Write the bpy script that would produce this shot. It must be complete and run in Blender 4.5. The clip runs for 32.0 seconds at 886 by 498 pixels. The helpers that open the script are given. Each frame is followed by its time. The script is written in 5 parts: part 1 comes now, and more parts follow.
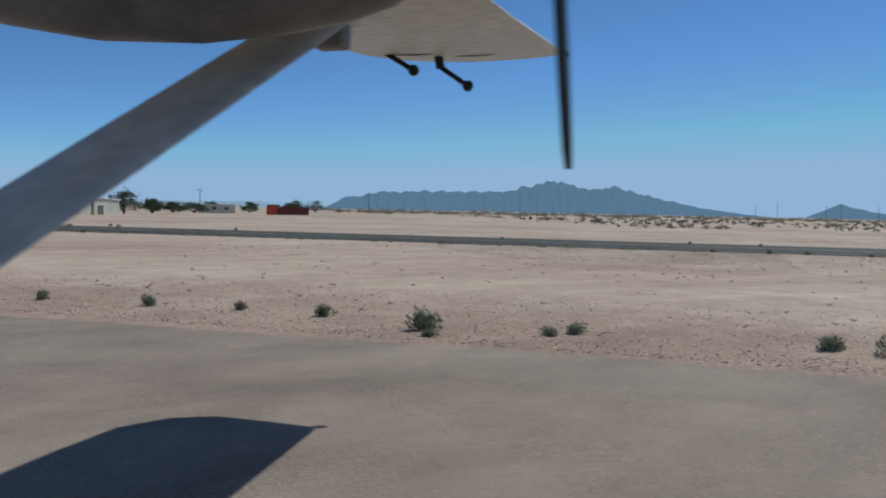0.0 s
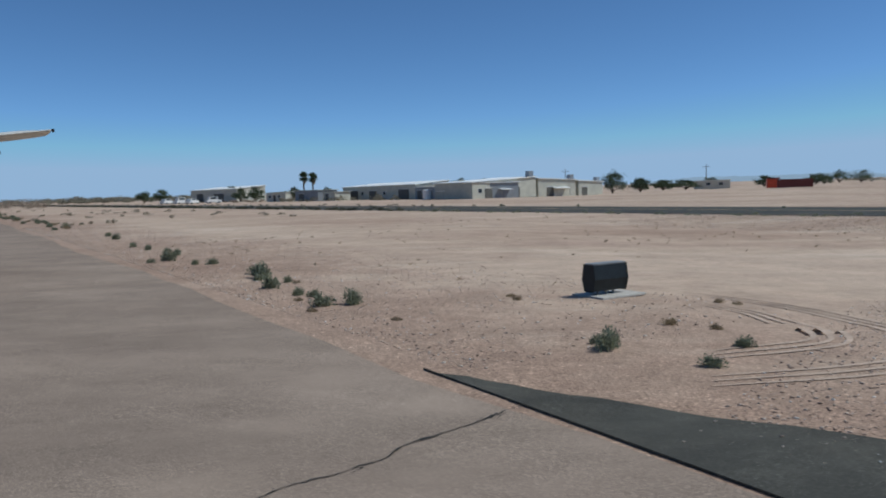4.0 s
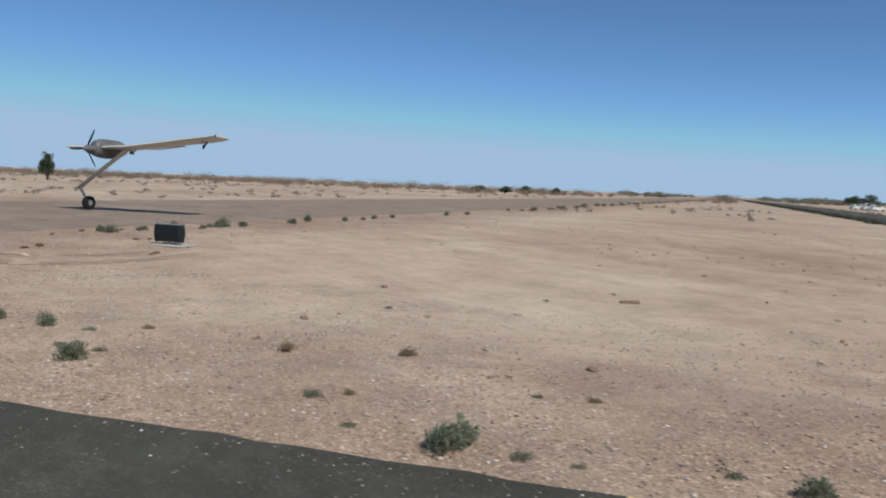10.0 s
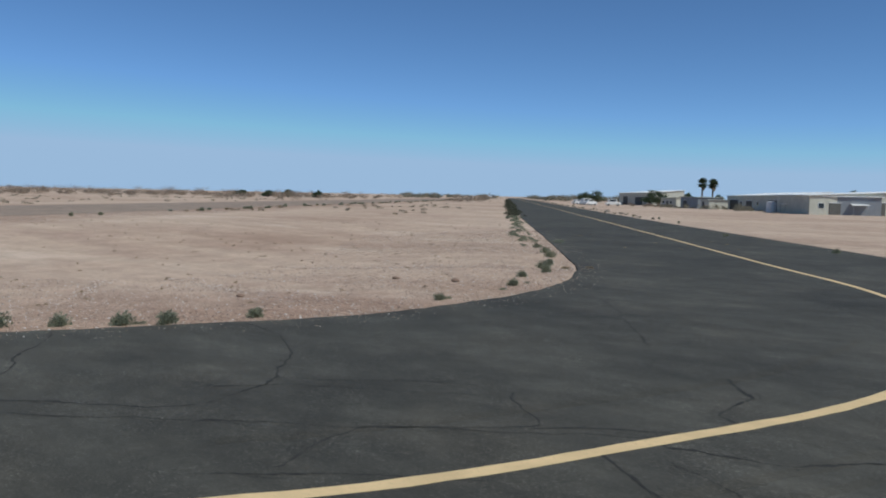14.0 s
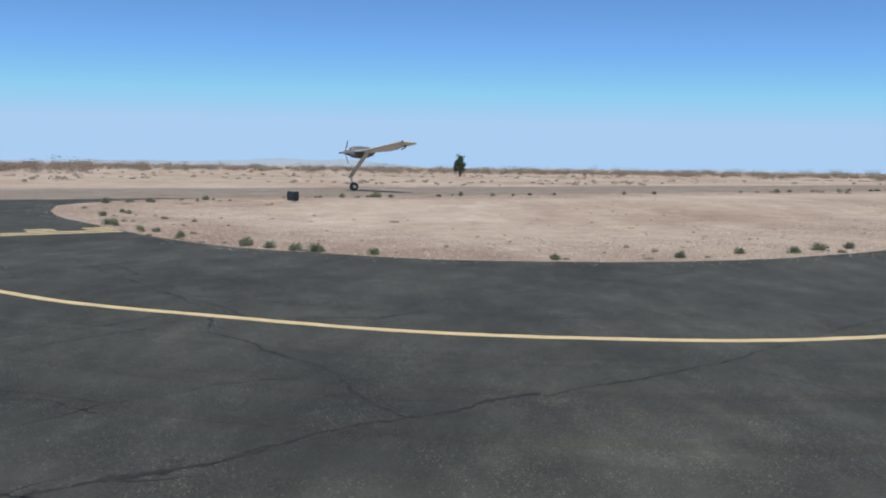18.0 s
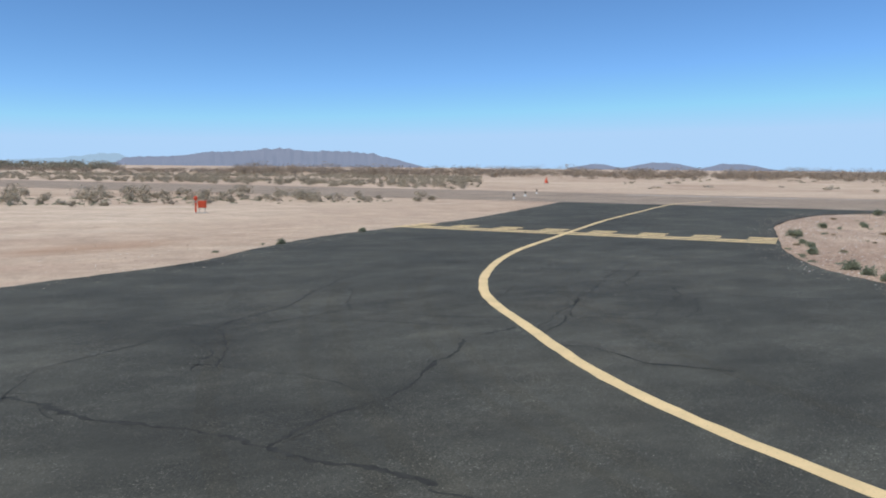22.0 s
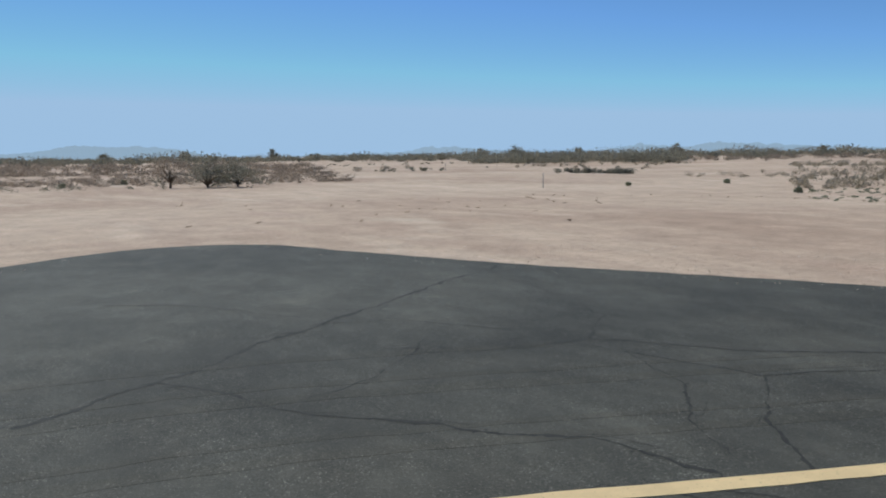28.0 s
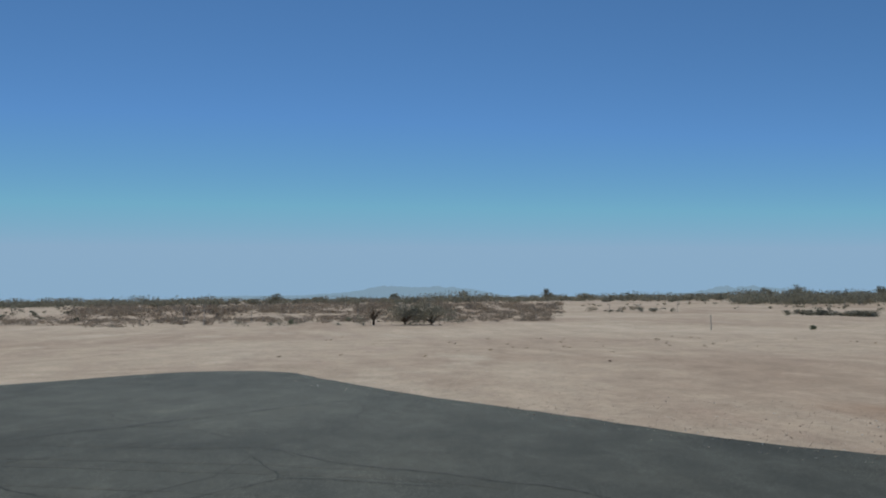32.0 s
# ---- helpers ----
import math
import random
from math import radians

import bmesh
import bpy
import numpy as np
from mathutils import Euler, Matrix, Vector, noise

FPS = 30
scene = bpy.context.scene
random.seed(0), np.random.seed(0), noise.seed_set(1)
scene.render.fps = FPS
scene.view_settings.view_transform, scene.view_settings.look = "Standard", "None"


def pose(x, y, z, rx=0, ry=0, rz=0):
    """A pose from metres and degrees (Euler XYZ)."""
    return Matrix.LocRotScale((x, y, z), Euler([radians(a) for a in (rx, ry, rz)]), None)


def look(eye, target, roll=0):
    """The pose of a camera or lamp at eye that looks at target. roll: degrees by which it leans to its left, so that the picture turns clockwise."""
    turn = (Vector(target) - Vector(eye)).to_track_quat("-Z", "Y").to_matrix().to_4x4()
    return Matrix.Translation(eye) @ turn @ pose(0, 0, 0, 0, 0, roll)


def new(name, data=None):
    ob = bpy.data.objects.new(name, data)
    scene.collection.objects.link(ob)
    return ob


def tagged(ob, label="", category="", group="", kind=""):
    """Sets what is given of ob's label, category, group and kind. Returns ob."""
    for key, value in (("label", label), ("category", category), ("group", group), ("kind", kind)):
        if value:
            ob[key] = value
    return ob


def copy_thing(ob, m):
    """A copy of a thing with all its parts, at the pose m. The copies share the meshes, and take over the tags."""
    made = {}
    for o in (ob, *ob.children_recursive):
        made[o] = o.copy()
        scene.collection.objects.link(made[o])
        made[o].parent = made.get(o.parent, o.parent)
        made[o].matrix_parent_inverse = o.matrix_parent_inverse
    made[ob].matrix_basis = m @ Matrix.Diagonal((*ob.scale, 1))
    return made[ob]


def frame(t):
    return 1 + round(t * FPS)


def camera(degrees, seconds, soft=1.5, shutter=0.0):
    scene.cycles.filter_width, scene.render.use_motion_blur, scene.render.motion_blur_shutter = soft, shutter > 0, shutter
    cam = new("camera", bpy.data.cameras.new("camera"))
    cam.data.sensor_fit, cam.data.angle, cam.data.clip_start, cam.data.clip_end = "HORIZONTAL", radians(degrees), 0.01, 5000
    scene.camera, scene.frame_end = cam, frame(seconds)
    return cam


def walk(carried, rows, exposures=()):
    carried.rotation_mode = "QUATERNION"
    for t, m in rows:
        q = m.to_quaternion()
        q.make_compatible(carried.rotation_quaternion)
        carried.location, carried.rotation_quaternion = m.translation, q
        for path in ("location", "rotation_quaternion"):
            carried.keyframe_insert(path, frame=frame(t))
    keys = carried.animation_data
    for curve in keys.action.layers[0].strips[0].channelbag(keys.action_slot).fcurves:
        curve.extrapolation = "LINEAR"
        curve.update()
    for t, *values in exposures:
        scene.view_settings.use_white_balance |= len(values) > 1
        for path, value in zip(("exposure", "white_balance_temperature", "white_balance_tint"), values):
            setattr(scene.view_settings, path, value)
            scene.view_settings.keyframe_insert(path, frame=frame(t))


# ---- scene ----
cam = camera(58.2, 32.0, 1.9, 0.15)
PATH = [
    (0, (-62.629, 15.841, 2.295), (-56.455, 23.693, 1.811), 1.18),
    (0.5, (-60.527, 12.893, 2.267), (-54.644, 20.955, 1.640), 2.14),
    (1, (-58.173, 10.088, 2.302), (-52.745, 18.460, 1.638), 1.28),
    (1.5, (-55.781, 7.506, 2.305), (-51.089, 16.311, 1.627), 1.43),
    (2, (-53.256, 5.399, 2.324), (-49.402, 14.599, 1.617), 0.23),
    (2.5, (-50.627, 3.577, 2.304), (-47.825, 13.152, 1.614), -0.40),
    (3, (-47.938, 2.020, 2.301), (-46.126, 11.829, 1.594), -1.05),
    (3.5, (-45.124, 0.592, 2.302), (-44.424, 10.539, 1.551), -1.37),
    (5.5, (-33.204, -1.197, 2.291), (-36.677, 8.145, 1.474), -1.63),
    (6, (-30.131, -0.951, 2.294), (-34.574, 7.968, 1.447), -1.06),
    (6.5, (-27.558, -0.316, 2.300), (-32.919, 8.082, 1.447), -0.47),
    (7, (-25.076, 1.169, 2.302), (-31.304, 8.945, 1.442), -0.18),
    (7.5, (-22.955, 2.520, 2.296), (-29.902, 9.655, 1.384), -0.04),
    (8, (-21.052, 4.093, 2.284), (-28.626, 10.553, 1.329), 0.22),
    (8.5, (-19.031, 5.479, 2.286), (-26.990, 11.456, 1.322), 0.68),
    (9, (-16.923, 6.849, 2.291), (-25.171, 12.424, 1.350), 1.30),
    (9.5, (-14.898, 7.897, 2.316), (-23.221, 13.373, 1.464), 2.02),
    (10, (-12.812, 9.039, 2.309), (-20.991, 14.735, 1.507), 2.39),
    (10.5, (-11.107, 10.051, 2.307), (-19.017, 16.118, 1.516), 2.90),
    (11, (-9.020, 10.984, 2.286), (-16.632, 17.422, 1.506), 3.26),
    (11.5, (-7.213, 11.689, 2.301), (-14.519, 18.475, 1.542), 3.23),
    (12, (-5.139, 12.452, 2.297), (-12.171, 19.527, 1.593), 2.96),
    (12.5, (-3.159, 12.969, 2.342), (-9.925, 20.301, 1.665), 2.65),
    (13, (-0.977, 13.514, 2.321), (-7.594, 20.984, 1.678), 1.93),
    (13.5, (0.935, 14.095, 2.324), (-5.558, 21.674, 1.690), 1.57),
    (14, (3.151, 14.625, 2.328), (-3.382, 22.166, 1.649), 1.14),
    (14.5, (5.033, 15.405, 2.358), (-1.706, 22.747, 1.534), 0.84),
    (16.5, (10.870, 20.276, 2.307), (1.940, 24.714, 1.563), 1.03),
    (17, (11.453, 21.824, 2.306), (1.935, 24.777, 1.475), 1.13),
    (17.5, (11.684, 23.204, 2.288), (1.853, 24.796, 1.382), 0.88),
    (18, (11.751, 24.645, 2.285), (1.808, 24.956, 1.266), 0.79),
    (18.5, (11.735, 25.838, 2.297), (1.835, 24.890, 1.250), 0.78),
    (19, (11.415, 27.026, 2.298), (1.757, 24.639, 1.284), 0.92),
    (19.5, (10.914, 28.034, 2.294), (1.648, 24.406, 1.300), 1.16),
    (20, (10.154, 28.951, 2.295), (1.510, 24.021, 1.305), 0.83),
    (20.5, (9.512, 29.640, 2.319), (1.515, 23.718, 1.330), 0.81),
    (21, (8.692, 30.242, 2.322), (1.553, 23.307, 1.354), 0.98),
    (21.5, (7.774, 30.379, 2.299), (1.498, 22.656, 1.312), 1.26),
    (22, (6.697, 30.618, 2.273), (1.544, 22.109, 1.255), 0.56),
    (22.5, (5.808, 30.923, 2.287), (1.770, 21.832, 1.261), 0.03),
    (23, (4.736, 31.133, 2.290), (2.184, 21.520, 1.251), -0.31),
    (23.5, (3.727, 31.129, 2.307), (2.553, 21.253, 1.261), -0.15),
    (24, (2.658, 30.955, 2.314), (2.921, 21.019, 1.219), -0.23),
    (24.5, (1.716, 30.638, 2.314), (3.509, 20.865, 1.188), -0.00),
    (25, (0.720, 30.166, 2.326), (4.112, 20.831, 1.162), -0.26),
    (25.5, (-0.144, 29.597, 2.333), (4.637, 20.893, 1.155), -0.51),
    (26, (-0.917, 28.849, 2.318), (5.157, 20.991, 1.150), -0.22),
    (26.5, (-1.622, 28.176, 2.289), (5.322, 21.076, 1.121), -0.50),
    (28.5, (-4.482, 25.204, 2.315), (4.340, 20.642, 1.153), -0.62),
    (29, (-5.181, 24.292, 2.290), (3.833, 20.105, 1.193), -0.51),
    (29.5, (-5.826, 23.433, 2.278), (3.403, 19.685, 1.400), -0.30),
    (30, (-6.465, 22.476, 2.272), (2.918, 19.088, 1.575), -0.11),
    (30.5, (-7.114, 21.617, 2.289), (2.367, 18.453, 1.984), 0.23),
    (31, (-7.875, 20.695, 2.307), (1.734, 17.927, 2.408), 0.24),
    (31.5, (-8.475, 19.766, 2.303), (1.242, 17.428, 2.639), 0.27),
    (32, (-9.161, 18.909, 2.297), (0.663, 17.144, 2.913), -0.59),
]
walk(cam, [(t, look(eye, target, roll)) for t, eye, target, roll in PATH],
     [(0, -0.3, 5720, 1), (3.5, -0.33, 5750, 2), (6, -0.1, 5950, 4), (8, -0.1, 6050, 4), (9.5, -0.1, 6250, 4), (11, -0.12, 6200, 4), (13, -0.2, 6000, 4), (14.5, -0.15, 5950, 4), (17, 0.1, 5950, 4),
      (20, 0.2, 5950, 4), (22, 0.26, 5950, 4), (24, 0.22, 5950, 4), (26.5, 0.12, 5950, 4), (28.5, -0.14, 5900, 2), (30, -0.24, 5850, 1), (32, -0.46, 5900, -2)])

# ---- light ----
SUN = Vector((0.9992, 0.040, 0.0)).normalized() * math.cos(radians(50)) + Vector((0, 0, math.sin(radians(50))))
world = bpy.data.worlds.new("desert_sky")
scene.world = world
world.use_nodes = True
wn, wl = world.node_tree.nodes, world.node_tree.links
sky = wn.new("ShaderNodeTexSky")
sky.sky_type, sky.sun_disc = "NISHITA", False
sky.sun_elevation, sky.sun_rotation = radians(50), math.atan2(SUN.x, SUN.y)
sky.altitude, sky.air_density, sky.dust_density, sky.ozone_density = 450, 0.55, 0.0, 4.0
haze = wn.new("ShaderNodeMix")
haze.data_type, haze.blend_type = "RGBA", "MULTIPLY"
haze.inputs[0].default_value = 1.0
haze.inputs[7].default_value = (0.95, 1.06, 1.11, 1)
wl.new(sky.outputs[0], haze.inputs[6])
# desert haze: no part of the sky is brighter than the dust in the air
veil = wn.new("ShaderNodeMix")
veil.data_type, veil.blend_type = "RGBA", "DARKEN"
veil.inputs[0].default_value = 1.0
veil.inputs[7].default_value = (3.7, 5.0, 6.8, 1)
wl.new(haze.outputs[2], veil.inputs[6])
wl.new(veil.outputs[2], wn["Background"].inputs[0])
wn["Background"].inputs[1].default_value = 0.108
lamp = bpy.data.lights.new("sun", "SUN")
lamp.energy, lamp.angle, lamp.color = 3.75, radians(0.5), (1.0, 0.95, 0.88)
sun = new("sun", lamp)
sun.rotation_euler = SUN.to_track_quat("Z", "Y").to_euler()

# ---- plan: s runs along the runway, a across it towards the taxiway ----
O2, U2, E2 = Vector((-47.5, 17.0)), Vector((-0.562, 0.827)), Vector((0.827, 0.562))
UT, ET = Vector((-0.594, 0.8045)), Vector((0.8045, 0.594))


def rw(s, a):
    return O2 + U2 * s + E2 * a


def tw(s, a):
    """The same along the parallel taxiway."""
    return O2 + UT * s + ET * a


def ra(x, y):
    d = Vector((x, y)) - O2
    return d.dot(U2), d.dot(E2)


def smooth(lo, hi, v):
    v = min(1.0, max(0.0, (v - lo) / (hi - lo)))
    return v * v * (3 - 2 * v)


RIM_X = [-43.0, -41.0, -39.0, -36.3, -33.2, -29.5, -26.0, -21.3, -18.4, -15.4, -13.3, -11.7, -10.3, -9.2, -8.0]
RIM_Y = [9.7, 8.1, 6.8, 5.7, 5.2, 6.0, 7.4, 10.1, 12.4, 14.7, 16.4, 18.0, 19.7, 21.9, 24.8]


def island_dip(x, y):
    """The soil between the runway and the taxiway lies a little lower than the pavements."""
    s, a = ra(x, y)
    side = ET.dot(Vector((x, y)) - O2)
    if a < 0.5 or side > 41 or s > 80 or x < -47 - s or y < float(np.interp(x, RIM_X, RIM_Y)):
        return 0.0
    rim = float(np.sqrt((np.subtract(RIM_X, x) ** 2 + np.subtract(RIM_Y, y) ** 2).min()))
    return 0.30 * smooth(0.6, 9.5, min(a, 40.8 - side, rim)) * (1 - smooth(25, 80, s)) * smooth(-43.5, -29, x)


def ground_z(x, y):
    """Height of the desert floor: flat beside the pavements, low hummocks farther out."""
    s, a = ra(x, y)
    far = max(smooth(-32, -90, a), smooth(66, 130, a), smooth(-55, -110, s) if a > 2 else 0.0)
    z = -0.022 - island_dip(x, y) + 0.010 * noise.noise(Vector((x * 0.6, y * 0.6, 0)))
    z += far * 0.45 * noise.noise(Vector((x * 0.035, y * 0.035, 3.0)))
    z += far * 0.16 * noise.noise(Vector((x * 0.16, y * 0.16, 7.0)))
    return z


# ---- materials ----
class Mat:
    def __init__(self, name, rough=0.8, metal=0.0):
        self.m = bpy.data.materials.new(name)
        self.m.use_nodes = True
        self.n, self.l = self.m.node_tree.nodes, self.m.node_tree.links
        self.b = self.n["Principled BSDF"]
        self.b.inputs["Roughness"].default_value, self.b.inputs["Metallic"].default_value = rough, metal
        self.b.inputs["Specular IOR Level"].default_value = 0.25
        self.geo = None

    def pos(self):
        if self.geo is None:
            self.geo = self.n.new("ShaderNodeNewGeometry")
        return self.geo.outputs["Position"]

    def noise(self, scale, detail=4.0, rough=0.6, stretch=None, local=False):
        t = self.n.new("ShaderNodeTexNoise")
        t.inputs["Scale"].default_value, t.inputs["Detail"].default_value, t.inputs["Roughness"].default_value = scale, detail, rough
        src = self.n.new("ShaderNodeTexCoord").outputs["Object"] if local else self.pos()
        if stretch:
            mp = self.n.new("ShaderNodeMapping")
            mp.inputs["Rotation"].default_value = (0, 0, stretch[0])
            mp.inputs["Scale"].default_value = stretch[1]
            self.l.new(src, mp.inputs[0])
            src = mp.outputs[0]
        self.l.new(src, t.inputs["Vector"])
        return t.outputs[0]

    def cells(self, scale, feature="F1"):
        t = self.n.new("ShaderNodeTexVoronoi")
        t.feature = feature
        t.inputs["Scale"].default_value = scale
        self.l.new(self.pos(), t.inputs["Vector"])
        return t

    def red(self, src):
        s = self.n.new("ShaderNodeSeparateColor")
        self.l.new(src, s.inputs[0])
        return s.outputs[0]

    def ramp(self, src, *stops):
        r = self.n.new("ShaderNodeValToRGB")
        e = r.color_ramp.elements
        while len(e) < len(stops):
            e.new(0.5)
        for el, (p, c) in zip(e, stops):
            el.position = p
            el.color = (*c, 1) if isinstance(c, tuple) else (c, c, c, 1)
        self.l.new(src, r.inputs[0])
        return r.outputs[0]

    def mix(self, a, b, fac, mode="MIX"):
        x = self.n.new("ShaderNodeMix")
        x.data_type, x.blend_type = "RGBA", mode
        for sock, v in ((x.inputs[0], fac), (x.inputs[6], a), (x.inputs[7], b)):
            if isinstance(v, (int, float)):
                sock.default_value = v if sock.type == "VALUE" else (v, v, v, 1)
            elif isinstance(v, tuple):
                sock.default_value = (*v, 1)
            else:
                self.l.new(v, sock)
        return x.outputs[2]

    def color(self, src):
        if isinstance(src, tuple):
            self.b.inputs["Base Color"].default_value = (*src, 1)
        else:
            self.l.new(src, self.b.inputs["Base Color"])
        return self

    def bump(self, src, strength=0.4, dist=0.01):
        b = self.n.new("ShaderNodeBump")
        b.inputs["Strength"].default_value, b.inputs["Distance"].default_value = strength, dist
        self.l.new(src, b.inputs["Height"])
        self.l.new(b.outputs[0], self.b.inputs["Normal"])
        return self


def varied(name, c, rough=0.7, metal=0.0, amount=0.25, scale=6.0, local=True):
    """A paint or plain surface with soft blotches and fine grain."""
    m = Mat(name, rough, metal)
    lo, hi = tuple(v * (1 - amount) for v in c), tuple(min(1, v * (1 + amount)) for v in c)
    base = m.ramp(m.noise(scale, 5, 0.65, local=local), (0.3, lo), (0.7, hi))
    fine = m.ramp(m.noise(scale * 14, 2, 0.5, local=local), (0.3, 0.82), (0.7, 1.1))
    m.color(m.mix(base, fine, 1.0, "MULTIPLY"))
    m.bump(m.noise(scale * 10, 3, local=local), 0.15, 0.004)
    return m.m


def make_desert():
    m = Mat("desert_soil", 0.95)
    along = math.atan2(U2.y, U2.x)
    big = m.ramp(m.noise(0.035, 4, 0.55), (0.33, (0.400, 0.268, 0.188)), (0.5, (0.545, 0.400, 0.292)), (0.68, (0.645, 0.495, 0.370)))
    streak = m.ramp(m.noise(0.3, 6, 0.7, (-along, (0.22, 0.9, 1))), (0.34, (0.340, 0.232, 0.165)), (0.52, (0.500, 0.370, 0.260)), (0.66, (0.700, 0.550, 0.400)))
    c = m.mix(big, streak, 0.31)
    patch = m.ramp(m.noise(0.11, 6, 0.7, (-along, (0.5, 1.4, 1))), (0.56, 0.0), (0.68, 0.5))
    c = m.mix(c, (0.430, 0.292, 0.222), patch)
    pale = m.ramp(m.noise(0.16, 5, 0.62, (-along, (0.45, 1.2, 4))), (0.56, 0.0), (0.70, 0.6))
    c = m.mix(c, (0.700, 0.560, 0.425), pale)
    mid = m.ramp(m.noise(0.7, 5, 0.6), (0.3, 0.84), (0.72, 1.12))
    c = m.mix(c, mid, 1.0, "MULTIPLY")
    spots = m.ramp(m.noise(4.2, 5, 0.7), (0.30, 0.80), (0.46, 1.0), (0.70, 1.10))
    c = m.mix(c, spots, 1.0, "MULTIPLY")
    wet = m.n.new("ShaderNodeAttribute")
    wet.attribute_name = "stain"
    ragged = m.mix(wet.outputs["Fac"], m.ramp(m.noise(0.9, 5, 0.7, (-0.46, (0.5, 1.8, 1))), (0.3, 0.45), (0.7, 1.15)), 1.0, "MULTIPLY")
    c = m.mix(c, (0.375, 0.225, 0.140), m.ramp(ragged, (0.2, 0.0), (0.95, 0.8)))
    near = m.n.new("ShaderNodeAttribute")
    near.attribute_name = "gravel"
    broken = m.ramp(m.noise(0.28, 5, 0.65), (0.34, 0.0), (0.60, 1.0))
    where = m.mix(broken, near.outputs["Fac"], 0.62)
    stony = m.ramp(where, (0.25, 0.0), (0.75, 1.0))
    c = m.mix(c, m.mix(c, (0.91, 0.84, 0.82), 1.0, "MULTIPLY"), stony)
    peb = m.cells(27.0)
    small = m.cells(60.0)
    pebc = m.ramp(m.red(peb.outputs["Color"]), (0.0, 0.60), (0.25, 0.86), (0.85, 1.04), (0.95, 1.2), (1.0, 1.7))
    smallc = m.ramp(m.red(small.outputs["Color"]), (0.0, 0.66), (0.5, 0.95), (0.9, 1.12), (1.0, 1.5))
    gap = m.ramp(peb.outputs["Distance"], (0.25, 1.08), (0.62, 0.68))
    grav = m.mix(m.mix(m.mix(c, pebc, 0.8, "MULTIPLY"), smallc, 0.8, "MULTIPLY"), gap, 0.7, "MULTIPLY")
    c = m.mix(m.mix(c, smallc, 0.3, "MULTIPLY"), grav, stony)
    fine = m.ramp(m.noise(60, 3, 0.6), (0.25, 0.78), (0.75, 1.18))
    c = m.mix(c, fine, 1.0, "MULTIPLY")
    m.color(c)
    h = m.mix(m.noise(9.0, 6, 0.7), peb.outputs["Distance"], 0.5)
    m.bump(h, 0.6, 0.03)
    return m.m


def make_asphalt(name, lo, hi, spots, stone, dust, rough, gloss):
    m = Mat(name, rough)
    m.b.inputs["Specular IOR Level"].default_value = gloss
    along = math.atan2(U2.y, U2.x)
    c = m.ramp(m.noise(0.16, 5, 0.6), (0.32, lo), (0.68, hi))
    worn = m.ramp(m.noise(0.45, 5, 0.62, (-along, (0.5, 1.1, 1))), (0.3, 0.82), (0.7, 1.18))
    c = m.mix(c, worn, 1.0, "MULTIPLY")
    film = m.ramp(m.noise(0.33, 7, 0.75), (0.50, 0.0), (0.72, 0.42))
    c = m.mix(c, dust, film)
    bare = m.ramp(m.noise(1.1, 6, 0.72, (-along, (0.7, 1.2, 1))), (0.36, 0.80), (0.52, 0.98), (0.68, 1.30))
    c = m.mix(c, bare, 1.0 if stone > 2 else 0.3, "MULTIPLY")
    agg = m.cells(88.0)
    grit = m.cells(190.0)
    chips = m.ramp(m.red(agg.outputs["Color"]), (0.0, 0.60), (0.50, 0.90), (0.88, 1.12), (0.96, 1.45), (0.99, stone))
    fine = m.ramp(m.red(grit.outputs["Color"]), (0.0, 0.70), (0.6, 1.0), (0.95, 1.25), (1.0, 1.8))
    loose = m.ramp(m.noise(0.8, 4, 0.65), (0.36, 0.25), (0.62, 1.0))
    c = m.mix(c, m.mix(m.mix(c, chips, 1.0, "MULTIPLY"), fine, 0.8, "MULTIPLY"), loose)
    big = m.cells(16.0)
    dots = m.ramp(big.outputs["Distance"], (0.06, spots), (0.12, 1.0))
    rare = m.ramp(m.red(big.outputs["Color"]), (0.90, 0.0), (0.92, 1.0))
    c = m.mix(c, m.mix(c, dots, 1.0, "MULTIPLY"), rare)
    m.color(c)
    m.bump(m.mix(m.noise(45, 4, 0.7), agg.outputs["Distance"], 0.6), 0.5, 0.006)
    return m.m


SOIL = make_desert()
TARMAC = make_asphalt("dark_asphalt", (0.059, 0.055, 0.044), (0.098, 0.091, 0.072), 2.8, 2.7, (0.124, 0.108, 0.080), 0.76, 0.15)
OLD = make_asphalt("sunbleached_asphalt", (0.285, 0.216, 0.164), (0.345, 0.266, 0.203), 1.5, 1.7, (0.420, 0.325, 0.243), 0.9, 0.12)
CRACK = varied("crack_filler", (0.040, 0.037, 0.031), 0.85, amount=0.4)


def make_paint(name, c, chip):
    m = Mat(name, 0.75)
    base = m.ramp(m.noise(1.6, 5, 0.7), (0.3, tuple(v * 0.78 for v in c)), (0.7, c))
    worn = m.ramp(m.noise(7.0, 6, 0.75), (0.28, 0.8), (0.36, 0.0))
    fine = m.ramp(m.noise(55, 3, 0.6), (0.30, 1.0), (0.36, 0.0))
    c2 = m.mix(base, (0.06, 0.055, 0.05), worn)
    m.color(m.mix(c2, (0.09, 0.08, 0.07), m.mix(fine, 0.0, 1 - chip)))
    m.bump(m.noise(40, 4), 0.3, 0.003)
    return m.m


YELLOW = make_paint("faded_yellow_paint", (0.80, 0.58, 0.30), 0.5)
WHITE = make_paint("faded_white_paint", (0.52, 0.47, 0.41), 0.8)


